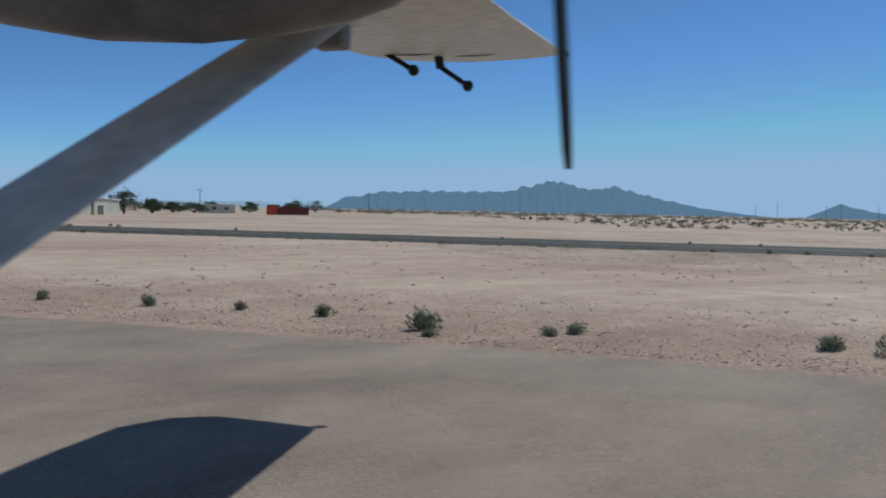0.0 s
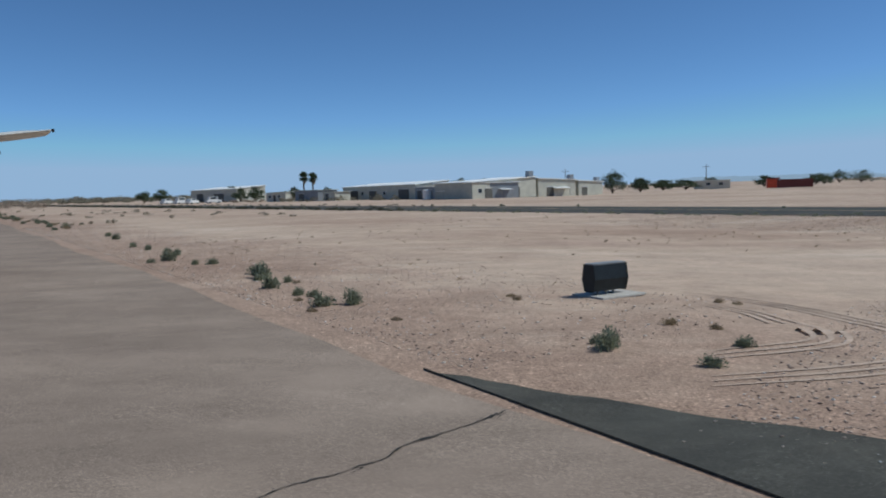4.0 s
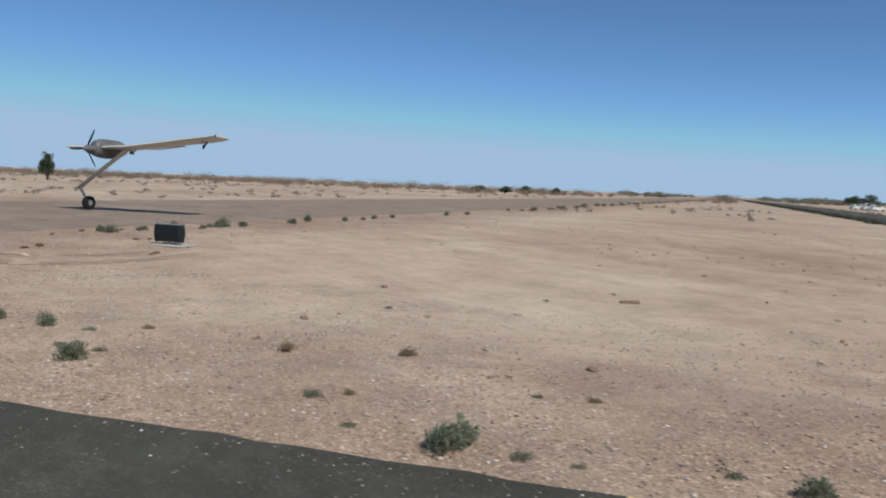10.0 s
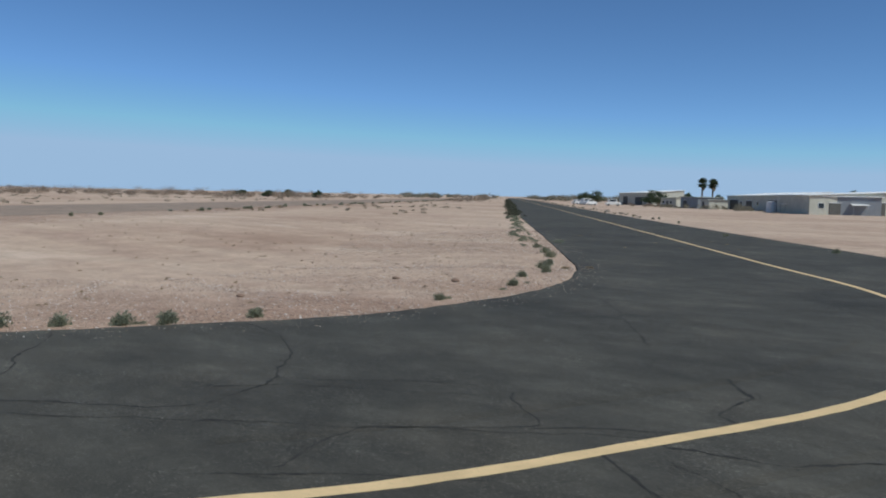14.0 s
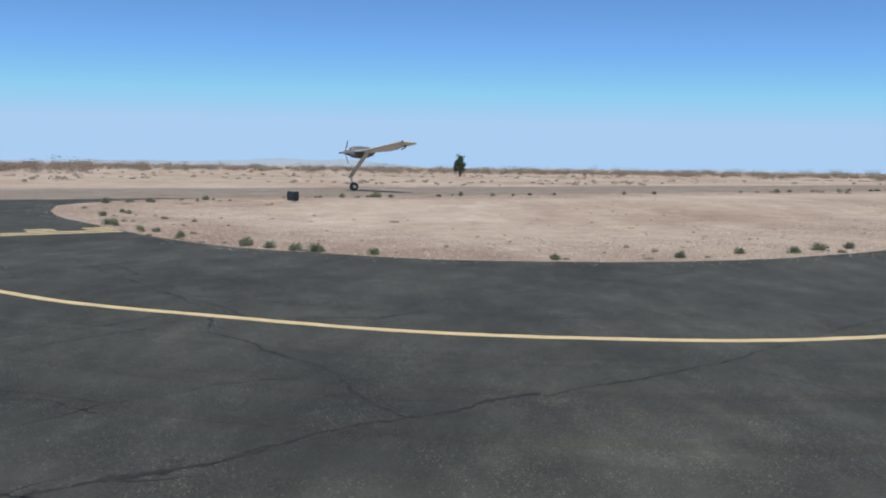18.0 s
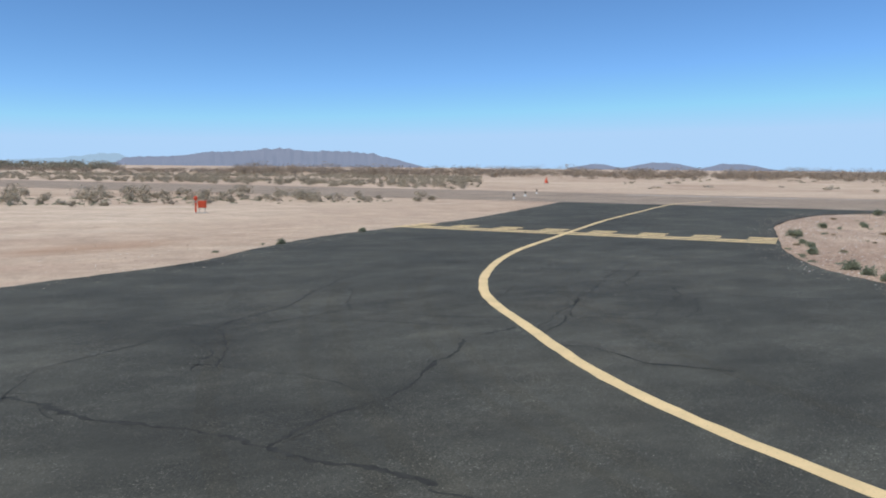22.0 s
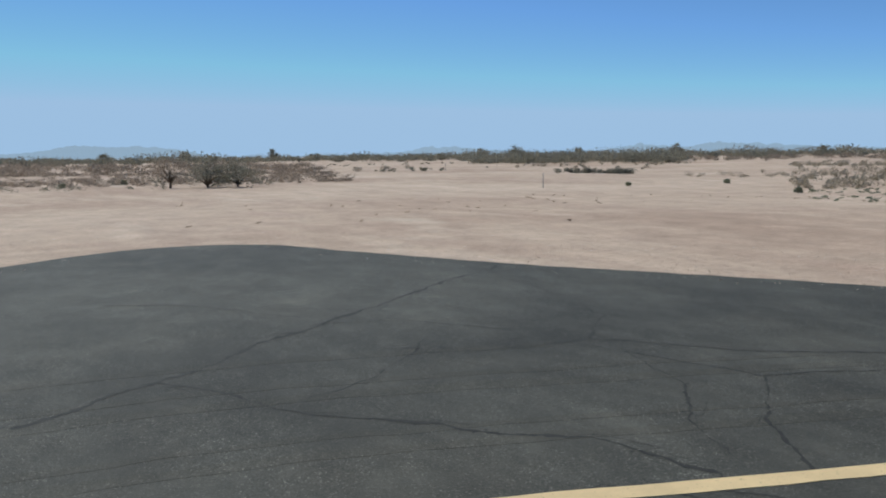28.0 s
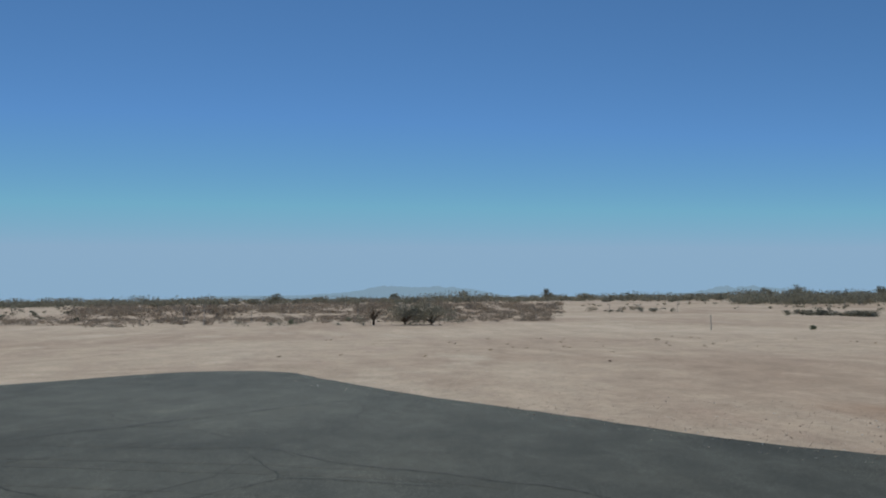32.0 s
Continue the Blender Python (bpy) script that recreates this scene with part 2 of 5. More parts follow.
# ---- builders ----
def obj(name, verts, faces, material, parent=None, smooth_shade=False):
    me = bpy.data.meshes.new(name)
    me.from_pydata([tuple(v) for v in verts], [], faces)
    me.materials.append(material)
    if smooth_shade:
        me.shade_smooth()
    me.update()
    ob = new(name, me)
    ob.parent = parent
    return ob


def part(name, bm, material, parent=None, label=""):
    me = bpy.data.meshes.new(name)
    bm.normal_update()
    bm.to_mesh(me)
    bm.free()
    me.materials.append(material)
    ob = new(name, me)
    ob.parent = parent
    return tagged(ob, label)


def empty(name, loc, rot_z=0.0):
    ob = new(name)
    ob.matrix_basis = pose(*loc, 0, 0, rot_z)
    return ob


def box_bm(size, at=(0, 0, 0), bevel=0.0, bm=None):
    bm = bm or bmesh.new()
    m = Matrix.LocRotScale(at, None, size)
    made = bmesh.ops.create_cube(bm, size=1.0, matrix=m)
    if bevel:
        edges = {e for v in made["verts"] for e in v.link_edges}
        bmesh.ops.bevel(bm, geom=list(edges), offset=bevel, segments=2, affect="EDGES", profile=0.6)
    return bm


def tube_bm(a, b, r0, r1=None, seg=10, bm=None):
    bm = bm or bmesh.new()
    a, b = Vector(a), Vector(b)
    d = b - a
    m = Matrix.Translation((a + b) / 2) @ d.to_track_quat("Z", "Y").to_matrix().to_4x4()
    bmesh.ops.create_cone(bm, cap_ends=True, segments=seg, radius1=r0, radius2=r0 if r1 is None else r1, depth=d.length, matrix=m)
    return bm


def ball_bm(at, r, sub=2, bm=None, squash=(1, 1, 1)):
    bm = bm or bmesh.new()
    bmesh.ops.create_icosphere(bm, subdivisions=sub, radius=r, matrix=Matrix.LocRotScale(at, None, squash))
    return bm


def curve_through(points, step=0.5):
    """A smooth line through points (Catmull-Rom)."""
    p = [Vector(q) for q in points]
    p = [p[0] * 2 - p[1]] + p + [p[-1] * 2 - p[-2]]
    out = []
    for i in range(1, len(p) - 2):
        n = max(1, int((p[i + 1] - p[i]).length / step))
        for k in range(n):
            t = k / n
            a, b, c, d = p[i - 1], p[i], p[i + 1], p[i + 2]
            out.append(0.5 * (2 * b + (c - a) * t + (2 * a - 5 * b + 4 * c - d) * t * t + (3 * b - 3 * c + d - a) * t ** 3))
    return out + [p[-2]]


def ribbon(name, line, width, z, material, parent=None, wobble=0.0, thick=0.004, seed=1):
    """A flat band along a line, with a real edge."""
    rnd = random.Random(seed)
    verts, faces = [], []
    for i, q in enumerate(line):
        d = (line[min(i + 1, len(line) - 1)] - line[max(i - 1, 0)]).normalized()
        n = Vector((-d.y, d.x))
        for side in (1, -1):
            o = q + n * side * (width / 2 + rnd.uniform(-wobble, wobble))
            verts += [(o.x, o.y, z), (o.x, o.y, z - thick)]
        if i:
            k = 4 * i
            faces += [(k - 4, k - 2, k + 2, k), (k - 4, k, k + 1, k - 3), (k - 2, k - 1, k + 3, k + 2)]
    return obj(name, verts, faces, material, parent)


def slab(name, outline, z, material, depth=0.08, edge=0.0, seed=2):
    """A pavement with a slightly ragged rim, as one polygon with skirts."""
    rnd = random.Random(seed)
    pts = [Vector((q.x + rnd.uniform(-edge, edge), q.y + rnd.uniform(-edge, edge))) for q in outline]
    bm = bmesh.new()
    top = [bm.verts.new((q.x, q.y, z)) for q in pts]
    low = [bm.verts.new((q.x, q.y, z - depth)) for q in pts]
    f = bm.faces.new(top)
    if f.calc_area() and f.normal.z < 0:
        f.normal_flip()
    n = len(pts)
    for i in range(n):
        bm.faces.new((top[i], top[(i + 1) % n], low[(i + 1) % n], low[i]))
    bm.normal_update()
    bmesh.ops.recalc_face_normals(bm, faces=bm.faces)
    return part(name, bm, material)


# ---- runway and taxiways ----
RUN_W = 23.0
edge_n = [rw(s, -0.5 + 0.15 * math.sin(s * 0.21) + 0.1 * math.sin(s * 0.83)) for s in range(-420, 900, 3)]
edge_f = [rw(s, -RUN_W + 0.2 * math.sin(s * 0.17)) for s in range(897, -423, -3)]
runway = tagged(slab("runway", edge_n + edge_f, 0.0, OLD, edge=0.05), "sun-bleached brownish asphalt runway with dusty edges", "runway", kind="structure")

north = curve_through([(-43.0, 9.7), (-41.0, 8.1), (-39.0, 6.8), (-37.6, 6.1), (-36.3, 5.7), (-34.8, 5.35), (-33.2, 5.2), (-31.2, 5.4), (-29.5, 6.0), (-27.8, 6.7), (-26.0, 7.4), (-23.6, 8.7),
                       (-21.3, 10.1), (-20.2, 11.0), (-18.4, 12.4), (-16.9, 13.5), (-15.4, 14.7), (-13.3, 16.4), (-11.7, 18.0), (-10.3, 19.7), (-9.2, 21.9), (-8.0, 24.8), (-7.75, 27.5), (-8.0, 31.2),
                       (-9.8, 35.8), (-14.6, 42.7), tw(42, 41.2)], 0.35)
south = curve_through([(-28.7, -12.1), (-22.0, -6.6), (-13.4, 0.3), (-8.6, 3.3), (-3.8, 6.1), (-0.6, 8.9), (2.2, 11.8), (5.9, 13.9), (10.0, 16.3), (14.2, 18.2),
                       (17.0, 19.6), (17.7, 22.6), (15.6, 26.2), (11.0, 33.2), (4.5, 41.0), tw(50, 55.0)], 0.35)
def make_ground():
    rings = [0.0] + [1.2 * k for k in range(1, 60)]
    r = rings[-1]
    while r < 4700:
        r *= 1.06
        rings.append(r)
    seg = 220
    cx, cy = -20.0, 15.0
    verts, faces = [(cx, cy, ground_z(cx, cy))], []
    for i, r in enumerate(rings[1:]):
        for k in range(seg):
            w = 2 * math.pi * k / seg
            x, y = cx + r * math.cos(w), cy + r * math.sin(w)
            verts.append((x, y, ground_z(x, y) if r < 1500 else -0.05))
        for k in range(seg):
            a, b = 1 + i * seg + k, 1 + i * seg + (k + 1) % seg
            faces.append((0, a, b) if i == 0 else (a - seg, a, b, b - seg))
    g = obj("ground", verts, faces, SOIL, smooth_shade=True)
    rims = [q for q in north[:120:3]] + [rw(s, 0.0) for s in range(-30, 330)]
    rims = np.array([(q.x, q.y) for q in rims])
    reach = np.full(len(verts), 99.0)
    for k, v in enumerate(verts):
        if abs(v[0] + 40) < 260 and abs(v[1] - 60) < 300:
            reach[k] = math.sqrt(((rims - v[:2]) ** 2).sum(1).min())
    mask = g.data.attributes.new("gravel", "FLOAT", "POINT")
    mask.data.foreach_set("value", np.clip(1.0 - reach / 9.0, 0, 1).astype(np.float32))
    along = np.array([(v[0] - 3.6, v[1] - 6.9) for v in verts]) @ np.array(((0.90, -0.44), (0.44, 0.90)))
    damp = g.data.attributes.new("stain", "FLOAT", "POINT")
    damp.data.foreach_set("value", np.clip(1.35 - np.hypot(along[:, 0] / 3.4, along[:, 1] / 1.5), 0, 1).astype(np.float32))
    return tagged(g, "flat tan desert soil with pale gravel", "ground", kind="structure")


make_ground()

tw_far = [tw(s, 41.0 + 0.12 * math.sin(s * 0.3)) for s in range(46, 900, 4)] + [tw(s, 55.0 + 0.12 * math.sin(s * 0.37)) for s in range(898, 48, -4)]
taxiway = tagged(slab("taxiway", north + tw_far + south[::-1], 0.006, TARMAC, edge=0.045), "dark grey worn asphalt taxiway with sealed cracks", "taxiway", kind="structure")

CENTRE = [tw(852, 49.1), tw(420, 49.1), tw(160, 49.1), tw(75, 49.1), tw(45, 49.1), tw(22, 49.05), tw(8, 49.0), (-6.8, 44.3), (-2.5, 38.6), (0.1, 33.8), (1.18, 30.0), (1.2, 27.0), (0.76, 24.3), (-0.2, 21.6),
          (-1.32, 18.9), (-3.2, 16.2), (-6.1, 13.2), (-10.0, 10.1), (-13.6, 7.3), (-18.2, 3.8), (-24.0, -0.2), (-29.5, -4.0), (-34.2, -6.9), (-40.0, -9.0)]
ribbon("centre_line", curve_through(CENTRE, 0.3), 0.185, 0.011, YELLOW, taxiway, wobble=0.012)

# wheel tracks worn along the bend
DUSTY = make_asphalt("dusty_wheel_track_asphalt", (0.058, 0.053, 0.041), (0.092, 0.084, 0.064), 2.8, 2.6, (0.132, 0.115, 0.087), 0.76, 0.15)
bend = curve_through(CENTRE[9:18], 0.4)
for off, n0, n1, w in ((1.15, 6, 44, 0.20), (1.55, 14, 40, 0.12), (2.7, 4, 40, 0.24), (3.15, 12, 36, 0.14), (-1.5, 10, 40, 0.2), (4.2, 8, 30, 0.22)):
    side = [bend[i] + Vector((-(bend[i + 1] - bend[i]).y, (bend[i + 1] - bend[i]).x)).normalized() * off for i in range(n0, min(n1, len(bend) - 1))]
    ribbon("wheel_track", side, w, 0.0075, DUSTY, taxiway, wobble=0.04, thick=0.0008, seed=int(off * 10) + 60)

# ---- markings and cracks ----
HOLD_A = Vector((-14.99, 14.84))
HOLD_B = HOLD_A - U2 * 13.0
hold_dir = (HOLD_B - HOLD_A).normalized()
hold_out = Vector((hold_dir.y, -hold_dir.x))
if hold_out.x > 0:
    hold_out = -hold_out
hold_len = (HOLD_B - HOLD_A).length
for row in range(4):
    base = HOLD_A + hold_out * (0.15 + row * 0.62)
    if row < 2:
        ribbon("hold_bar", [base, base + hold_dir * hold_len * 0.5, base + hold_dir * (hold_len + 0.5)], 0.33, 0.015, YELLOW, taxiway)
    else:
        d = 0.0
        while d < hold_len:
            ribbon("hold_dash", [base + hold_dir * d, base + hold_dir * min(d + 0.9, hold_len + 0.4)], 0.33, 0.015, YELLOW, taxiway)
            d += 1.8
ribbon("runway_numeral", [rw(-34, -19.2), rw(-20, -19.6)], 0.9, 0.004, WHITE, runway)
ribbon("runway_stripe", [rw(-20, -20.6), rw(6, -20.6)], 0.45, 0.004, WHITE, runway)

CRACKS_A = [
    [(-2.3, 22.2), (-1.3, 21.3), (-2.6, 20.0), (-2.2, 18.7)],
    [(-2.5, 26.2), (-4.8, 29.3), (-7.4, 33.0)],
    [(-9.9, 20.1), (-8.6, 19.2), (-7.6, 18.6), (-6.5, 17.8), (-5.6, 17.3)],
    [(-6.4, 17.7), (-5.4, 18.4), (-4.7, 18.9), (-4.4, 19.4), (-4.6, 20.2), (-4.9, 20.8), (-5.4, 21.3), (-6.2, 21.9), (-7.2, 22.7), (-8.6, 22.9)],
    [(-4.6, 20.9), (-4.2, 21.1), (-3.4, 21.9), (-2.8, 22.2)],
    [(3.9, 25.9), (2.6, 28.2), (1.4, 29.6), (-1.0, 32.7), (-3.4, 35.8)],
    [(2.7, 28.5), (3.4, 28.9), (3.9, 29.2)],
    [(-5.8, 15.5), (-4.0, 16.8)],
]
CRACKS_B = [
    [(-2.6, 18.2), (-0.7, 19.7)],
    [(-7.0, 16.6), (-1.9, 20.5), (0.2, 22.1)],
    [(4.2, 20.2), (4.2, 21.1), (4.6, 21.8)],
    [(9.9, 16.6), (7.9, 19.8), (6.4, 22.1), (5.3, 23.7), (4.7, 24.5), (4.2, 25.4), (3.9, 25.9)],
    [(4.7, 24.5), (3.2, 23.7), (2.1, 22.9), (1.0, 21.9), (-0.1, 21.6)],
    [(4.8, 18.4), (3.7, 19.5), (2.2, 18.3), (0.5, 16.2), (-0.5, 15.3)],
    [(3.7, 19.6), (3.9, 21.0), (4.4, 21.8)],
    [(6.5, 22.1), (6.1, 20.9), (4.7, 20.0)],
    [(-2.5, 21.8), (-3.9, 20.9), (-5.1, 19.9)],
    [(5.0, 21.1), (3.6, 22.6), (3.3, 23.4)],
    [(1.5, 19.2), (0.4, 20.4), (-0.4, 21.0)],
    [(3.6, 19.8), (2.7, 19.5), (1.5, 19.2), (0.5, 17.1)],
    [(4.9, 18.4), (5.6, 18.0), (8.2, 17.5)],
    [(9.7, 24.4), (9.0, 23.3), (7.0, 22.1)],
]
CRACKS_C = [
    [(0.2, 21.2), (0.9, 20.8), (1.7, 20.0), (3.0, 19.6)],
    [(-1.3, 21.2), (0.3, 22.4), (-0.1, 23.0), (-0.1, 24.0), (-0.7, 24.8)],
    [(-20.0, 8.5), (-18.2, 4.5), (-16.0, 2.0)],
    [(-10.6, 19.1), (-10.0, 18.2), (-9.6, 17.6), (-9.2, 16.9), (-8.3, 16.2), (-7.2, 15.3)],
    [(-13.0, 15.5), (-10.5, 13.2), (-9.0, 11.5)],
]


def crack(points, parent, seed, width=0.05):
    """A worn crack: a wandering strip of uneven width with crumbled edges and short side splits."""
    rnd = random.Random(seed)
    line = []
    for p, q in zip(points, points[1:]):
        p, q = Vector(p), Vector(q)
        n = max(3, int((q - p).length / 0.055))
        side = Vector((-(q - p).y, (q - p).x)).normalized()
        for k in range(n):
            o = p.lerp(q, k / n)
            bend = 0.13 * noise.noise(Vector((o.x * 0.9, o.y * 0.9, seed))) + 0.05 * noise.noise(Vector((o.x * 3.1, o.y * 3.1, seed + 9.0)))
            line.append(o + side * (bend + rnd.uniform(-0.009, 0.009)))
    line.append(Vector(points[-1]))
    verts, faces = [], []
    last = len(line) - 1

    def strip(some, wide):
        for i, (v, d) in enumerate(some):
            k = len(verts)
            body = 0.62 + 0.75 * noise.noise(Vector((v.x * 1.7, v.y * 1.7, 5))) + 0.35 * noise.noise(Vector((v.x * 9.0, v.y * 9.0, 2)))
            a, b = (max(0.003, wide * body * rnd.uniform(0.15, 1.65)) / 2 for _ in range(2))
            verts.extend([(v.x - d.y * a, v.y + d.x * a, 0.0085), (v.x + d.y * b, v.y - d.x * b, 0.0085)])
            if i:
                faces.append((k - 2, k - 1, k + 1, k))

    run = [(v, (line[min(i + 1, last)] - line[max(i - 1, 0)]).normalized()) for i, v in enumerate(line)]
    strip(run, width)
    k = rnd.randrange(4, 16)
    while k < last - 14:
        v, d = run[k]
        off = rnd.choice((-1, 1))
        n = rnd.randrange(5, 13)
        strip([(run[k + i][0] + Vector((-run[k + i][1].y, run[k + i][1].x)) * off * (width * 0.9 + 0.012 * i), run[k + i][1]) for i in range(n)], width * 0.22)
        for _ in range(3):
            c = run[min(last, k + rnd.randrange(0, 14))][0] + Vector((rnd.uniform(-1, 1), rnd.uniform(-1, 1))) * width * 1.5
            r, m0 = rnd.uniform(0.006, 0.02), len(verts)
            verts.extend([(c.x + r * math.cos(w + rnd.uniform(-0.4, 0.4)), c.y + r * math.sin(w), 0.0085) for w in (0.0, 1.3, 2.5, 3.8, 5.0)])
            faces.append(tuple(range(m0, m0 + 5)))
        k += rnd.randrange(16, 40)
    obj("crack", verts, faces, CRACK, parent)


for seed, pts in enumerate(CRACKS_A + CRACKS_B + CRACKS_C):
    crack(pts, taxiway, seed, 0.105 if seed == 11 else 0.066 if len(pts) > 4 else 0.042)
crack([(-41.6, 8.1), (-42.4, 7.1), (-43.2, 6.2), (-44.6, 4.8)], taxiway, 50, 0.04)
crack([(-52.0, 4.0), (-49.0, 1.0), (-48.2, -3.0)], runway, 51, 0.035)

# ---- plants ----
def leaf_mat(name, lo, hi):
    m = Mat(name, 0.7)
    m.b.inputs["Subsurface Weight"].default_value = 0.0
    isl = m.n.new("ShaderNodeNewGeometry").outputs["Random Per Island"]
    c = m.mix(m.ramp(isl, (0.0, lo), (1.0, hi)), m.ramp(m.noise(3.0, 3), (0.3, 0.75), (0.7, 1.2)), 1.0, "MULTIPLY")
    m.color(c)
    thin = m.n.new("ShaderNodeBsdfTranslucent")
    m.l.new(c, thin.inputs[0])
    both = m.n.new("ShaderNodeMixShader")
    both.inputs[0].default_value = 0.38
    m.l.new(m.b.outputs[0], both.inputs[1])
    m.l.new(thin.outputs[0], both.inputs[2])
    m.l.new(both.outputs[0], m.n["Material Output"].inputs[0])
    return m.m


SAGE = leaf_mat("grey_green_leaves", (0.165, 0.180, 0.115), (0.340, 0.345, 0.235))
DRY = leaf_mat("dry_straw_leaves", (0.230, 0.170, 0.100), (0.420, 0.330, 0.210))
SCRUB = leaf_mat("grey_brown_scrub_leaves", (0.290, 0.240, 0.175), (0.500, 0.430, 0.320))
MESQ = leaf_mat("dusty_mesquite_leaves", (0.180, 0.168, 0.125), (0.345, 0.312, 0.230))
BRUSH = leaf_mat("brown_bare_brush", (0.215, 0.165, 0.125), (0.420, 0.335, 0.250))
WEED = leaf_mat("dark_weed_leaves", (0.050, 0.056, 0.036), (0.125, 0.125, 0.082))
GREEN = leaf_mat("dark_green_leaves", (0.045, 0.066, 0.034), (0.115, 0.140, 0.078))
TWIG = varied("grey_twigs", (0.16, 0.115, 0.075), 0.9, amount=0.3)
BARK = varied("rough_grey_bark", (0.13, 0.095, 0.065), 0.9, amount=0.35, scale=9)


def clump_shape(seed, n, leaf, low=0.0, lumps=7, gather=1.0):
    """A unit crown: small leaves in every direction, packed in uneven lumps inside a dome; x, y within 0.5, z from low to 1."""
    g = np.random.default_rng(seed)
    centre = np.c_[g.uniform(-0.27, 0.27, (lumps, 2)) * gather, low + (1 - low) * g.uniform(0.28, 0.74, lumps)]
    size = g.uniform(0.20, 0.31, lumps) * (1.45 - 0.45 * gather)
    pick = g.integers(0, lumps, n)
    d = g.normal(size=(n, 3))
    d /= np.linalg.norm(d, axis=1)[:, None]
    c = centre[pick] + d * (size[pick] * g.random(n) ** 0.45)[:, None] * np.array((1, 1, 1 - low))
    c[:, 2] = np.clip(c[:, 2], low, 1.02)
    a = g.normal(size=(n, 3))
    a /= np.linalg.norm(a, axis=1)[:, None]
    b = np.cross(a, g.normal(size=(n, 3)))
    b /= np.linalg.norm(b, axis=1)[:, None]
    s = (leaf * g.uniform(0.5, 1.25, n))[:, None]
    return c, a * s, b * s * 0.36


def place(shape, x, y, z, w, h, turn, leaf):
    """Leaves of one crown in the world: the crown is stretched, its leaves keep their own size."""
    c, a, b = shape
    k, q = math.cos(turn), math.sin(turn)
    m = np.array(((k, q, 0), (-q, k, 0), (0, 0, 1)))
    c = (c * np.array((w, w, h))) @ m + np.array((x, y, z))
    a, b = a @ m * leaf, b @ m * leaf
    return np.stack((c - a, c + b, c + a, c - b), 1).reshape(-1, 3)


def leaf_sheet(name, pieces, material, parent=None):
    """One mesh of loose four-cornered leaves."""
    v = np.concatenate(pieces).astype(np.float32)
    me = bpy.data.meshes.new(name)
    n = len(v)
    me.vertices.add(n)
    me.vertices.foreach_set("co", v.ravel())
    me.loops.add(n)
    me.loops.foreach_set("vertex_index", np.arange(n, dtype=np.int32))
    me.polygons.add(n // 4)
    me.polygons.foreach_set("loop_start", np.arange(0, n, 4, dtype=np.int32))
    me.materials.append(material)
    me.update(calc_edges=True)
    ob = new(name, me)
    ob.parent = parent
    return ob


def tuft(rnd, n, w, h, leaf, verts, faces, at=(0, 0, 0), upright=0.6):
    """Narrow leaf blades on fanning twigs, filling a low dome with gaps."""
    lumps = [(rnd.uniform(-0.32, 0.32) * w, rnd.uniform(-0.32, 0.32) * w, rnd.uniform(0.55, 1.0)) for _ in range(5)]
    for _ in range(n):
        lx, ly, lh = rnd.choice(lumps)
        az, r = rnd.uniform(0, 2 * math.pi), rnd.random() ** 0.6
        px, py = lx + math.cos(az) * r * w * 0.26, ly + math.sin(az) * r * w * 0.26
        pz = h * lh * rnd.uniform(0.05, 1.0) * (1 - 0.55 * r * r)
        d = Vector((px / max(w, 1e-3) * 1.6 + rnd.uniform(-0.6, 0.6), py / max(w, 1e-3) * 1.6 + rnd.uniform(-0.6, 0.6), upright + rnd.uniform(-0.2, 0.9))).normalized()
        side = d.cross(Vector((rnd.uniform(-1, 1), rnd.uniform(-1, 1), rnd.uniform(-1, 1)))).normalized()
        ln, wd = leaf * rnd.uniform(0.6, 1.4), leaf * rnd.uniform(0.13, 0.26)
        c = Vector((at[0] + px, at[1] + py, at[2] + max(0.0, pz - ln * 0.3)))
        k = len(verts)
        verts += [c, c + d * ln * 0.5 + side * wd, c + d * ln, c + d * ln * 0.5 - side * wd]
        faces.append((k, k + 1, k + 2, k + 3))


def twigs(rnd, n, w, h, r=0.006):
    bm = bmesh.new()
    for _ in range(n):
        az, out = rnd.uniform(0, 2 * math.pi), rnd.uniform(0.15, 0.45) * w
        top = Vector((math.cos(az) * out, math.sin(az) * out, h * rnd.uniform(0.5, 0.9)))
        mid = top * 0.5 + Vector((rnd.uniform(-0.03, 0.03), rnd.uniform(-0.03, 0.03), 0.02))
        tube_bm((top.x * 0.08, top.y * 0.08, -0.04), mid, r, r * 0.8, 5, bm)
        tube_bm(mid, top, r * 0.8, r * 0.4, 5, bm)
    return bm


def bush_kind(seed, w, h, n, mat, leaf):
    rnd = random.Random(seed)
    verts, faces = [], []
    tuft(rnd, n // 2, w, h, leaf, verts, faces, upright=0.9)
    fine = place(clump_shape(seed, n, 1.0, 0.0, 10), 0, 0, -0.06 * h, w * 0.95, h * 0.80, 0.0, leaf * 0.34)
    rays = np.array([tuple(v) for v in verts])
    root = leaf_sheet("desert_bush", [fine, rays], mat)
    part("twigs", twigs(rnd, 14, w, h), TWIG, root)
    return root


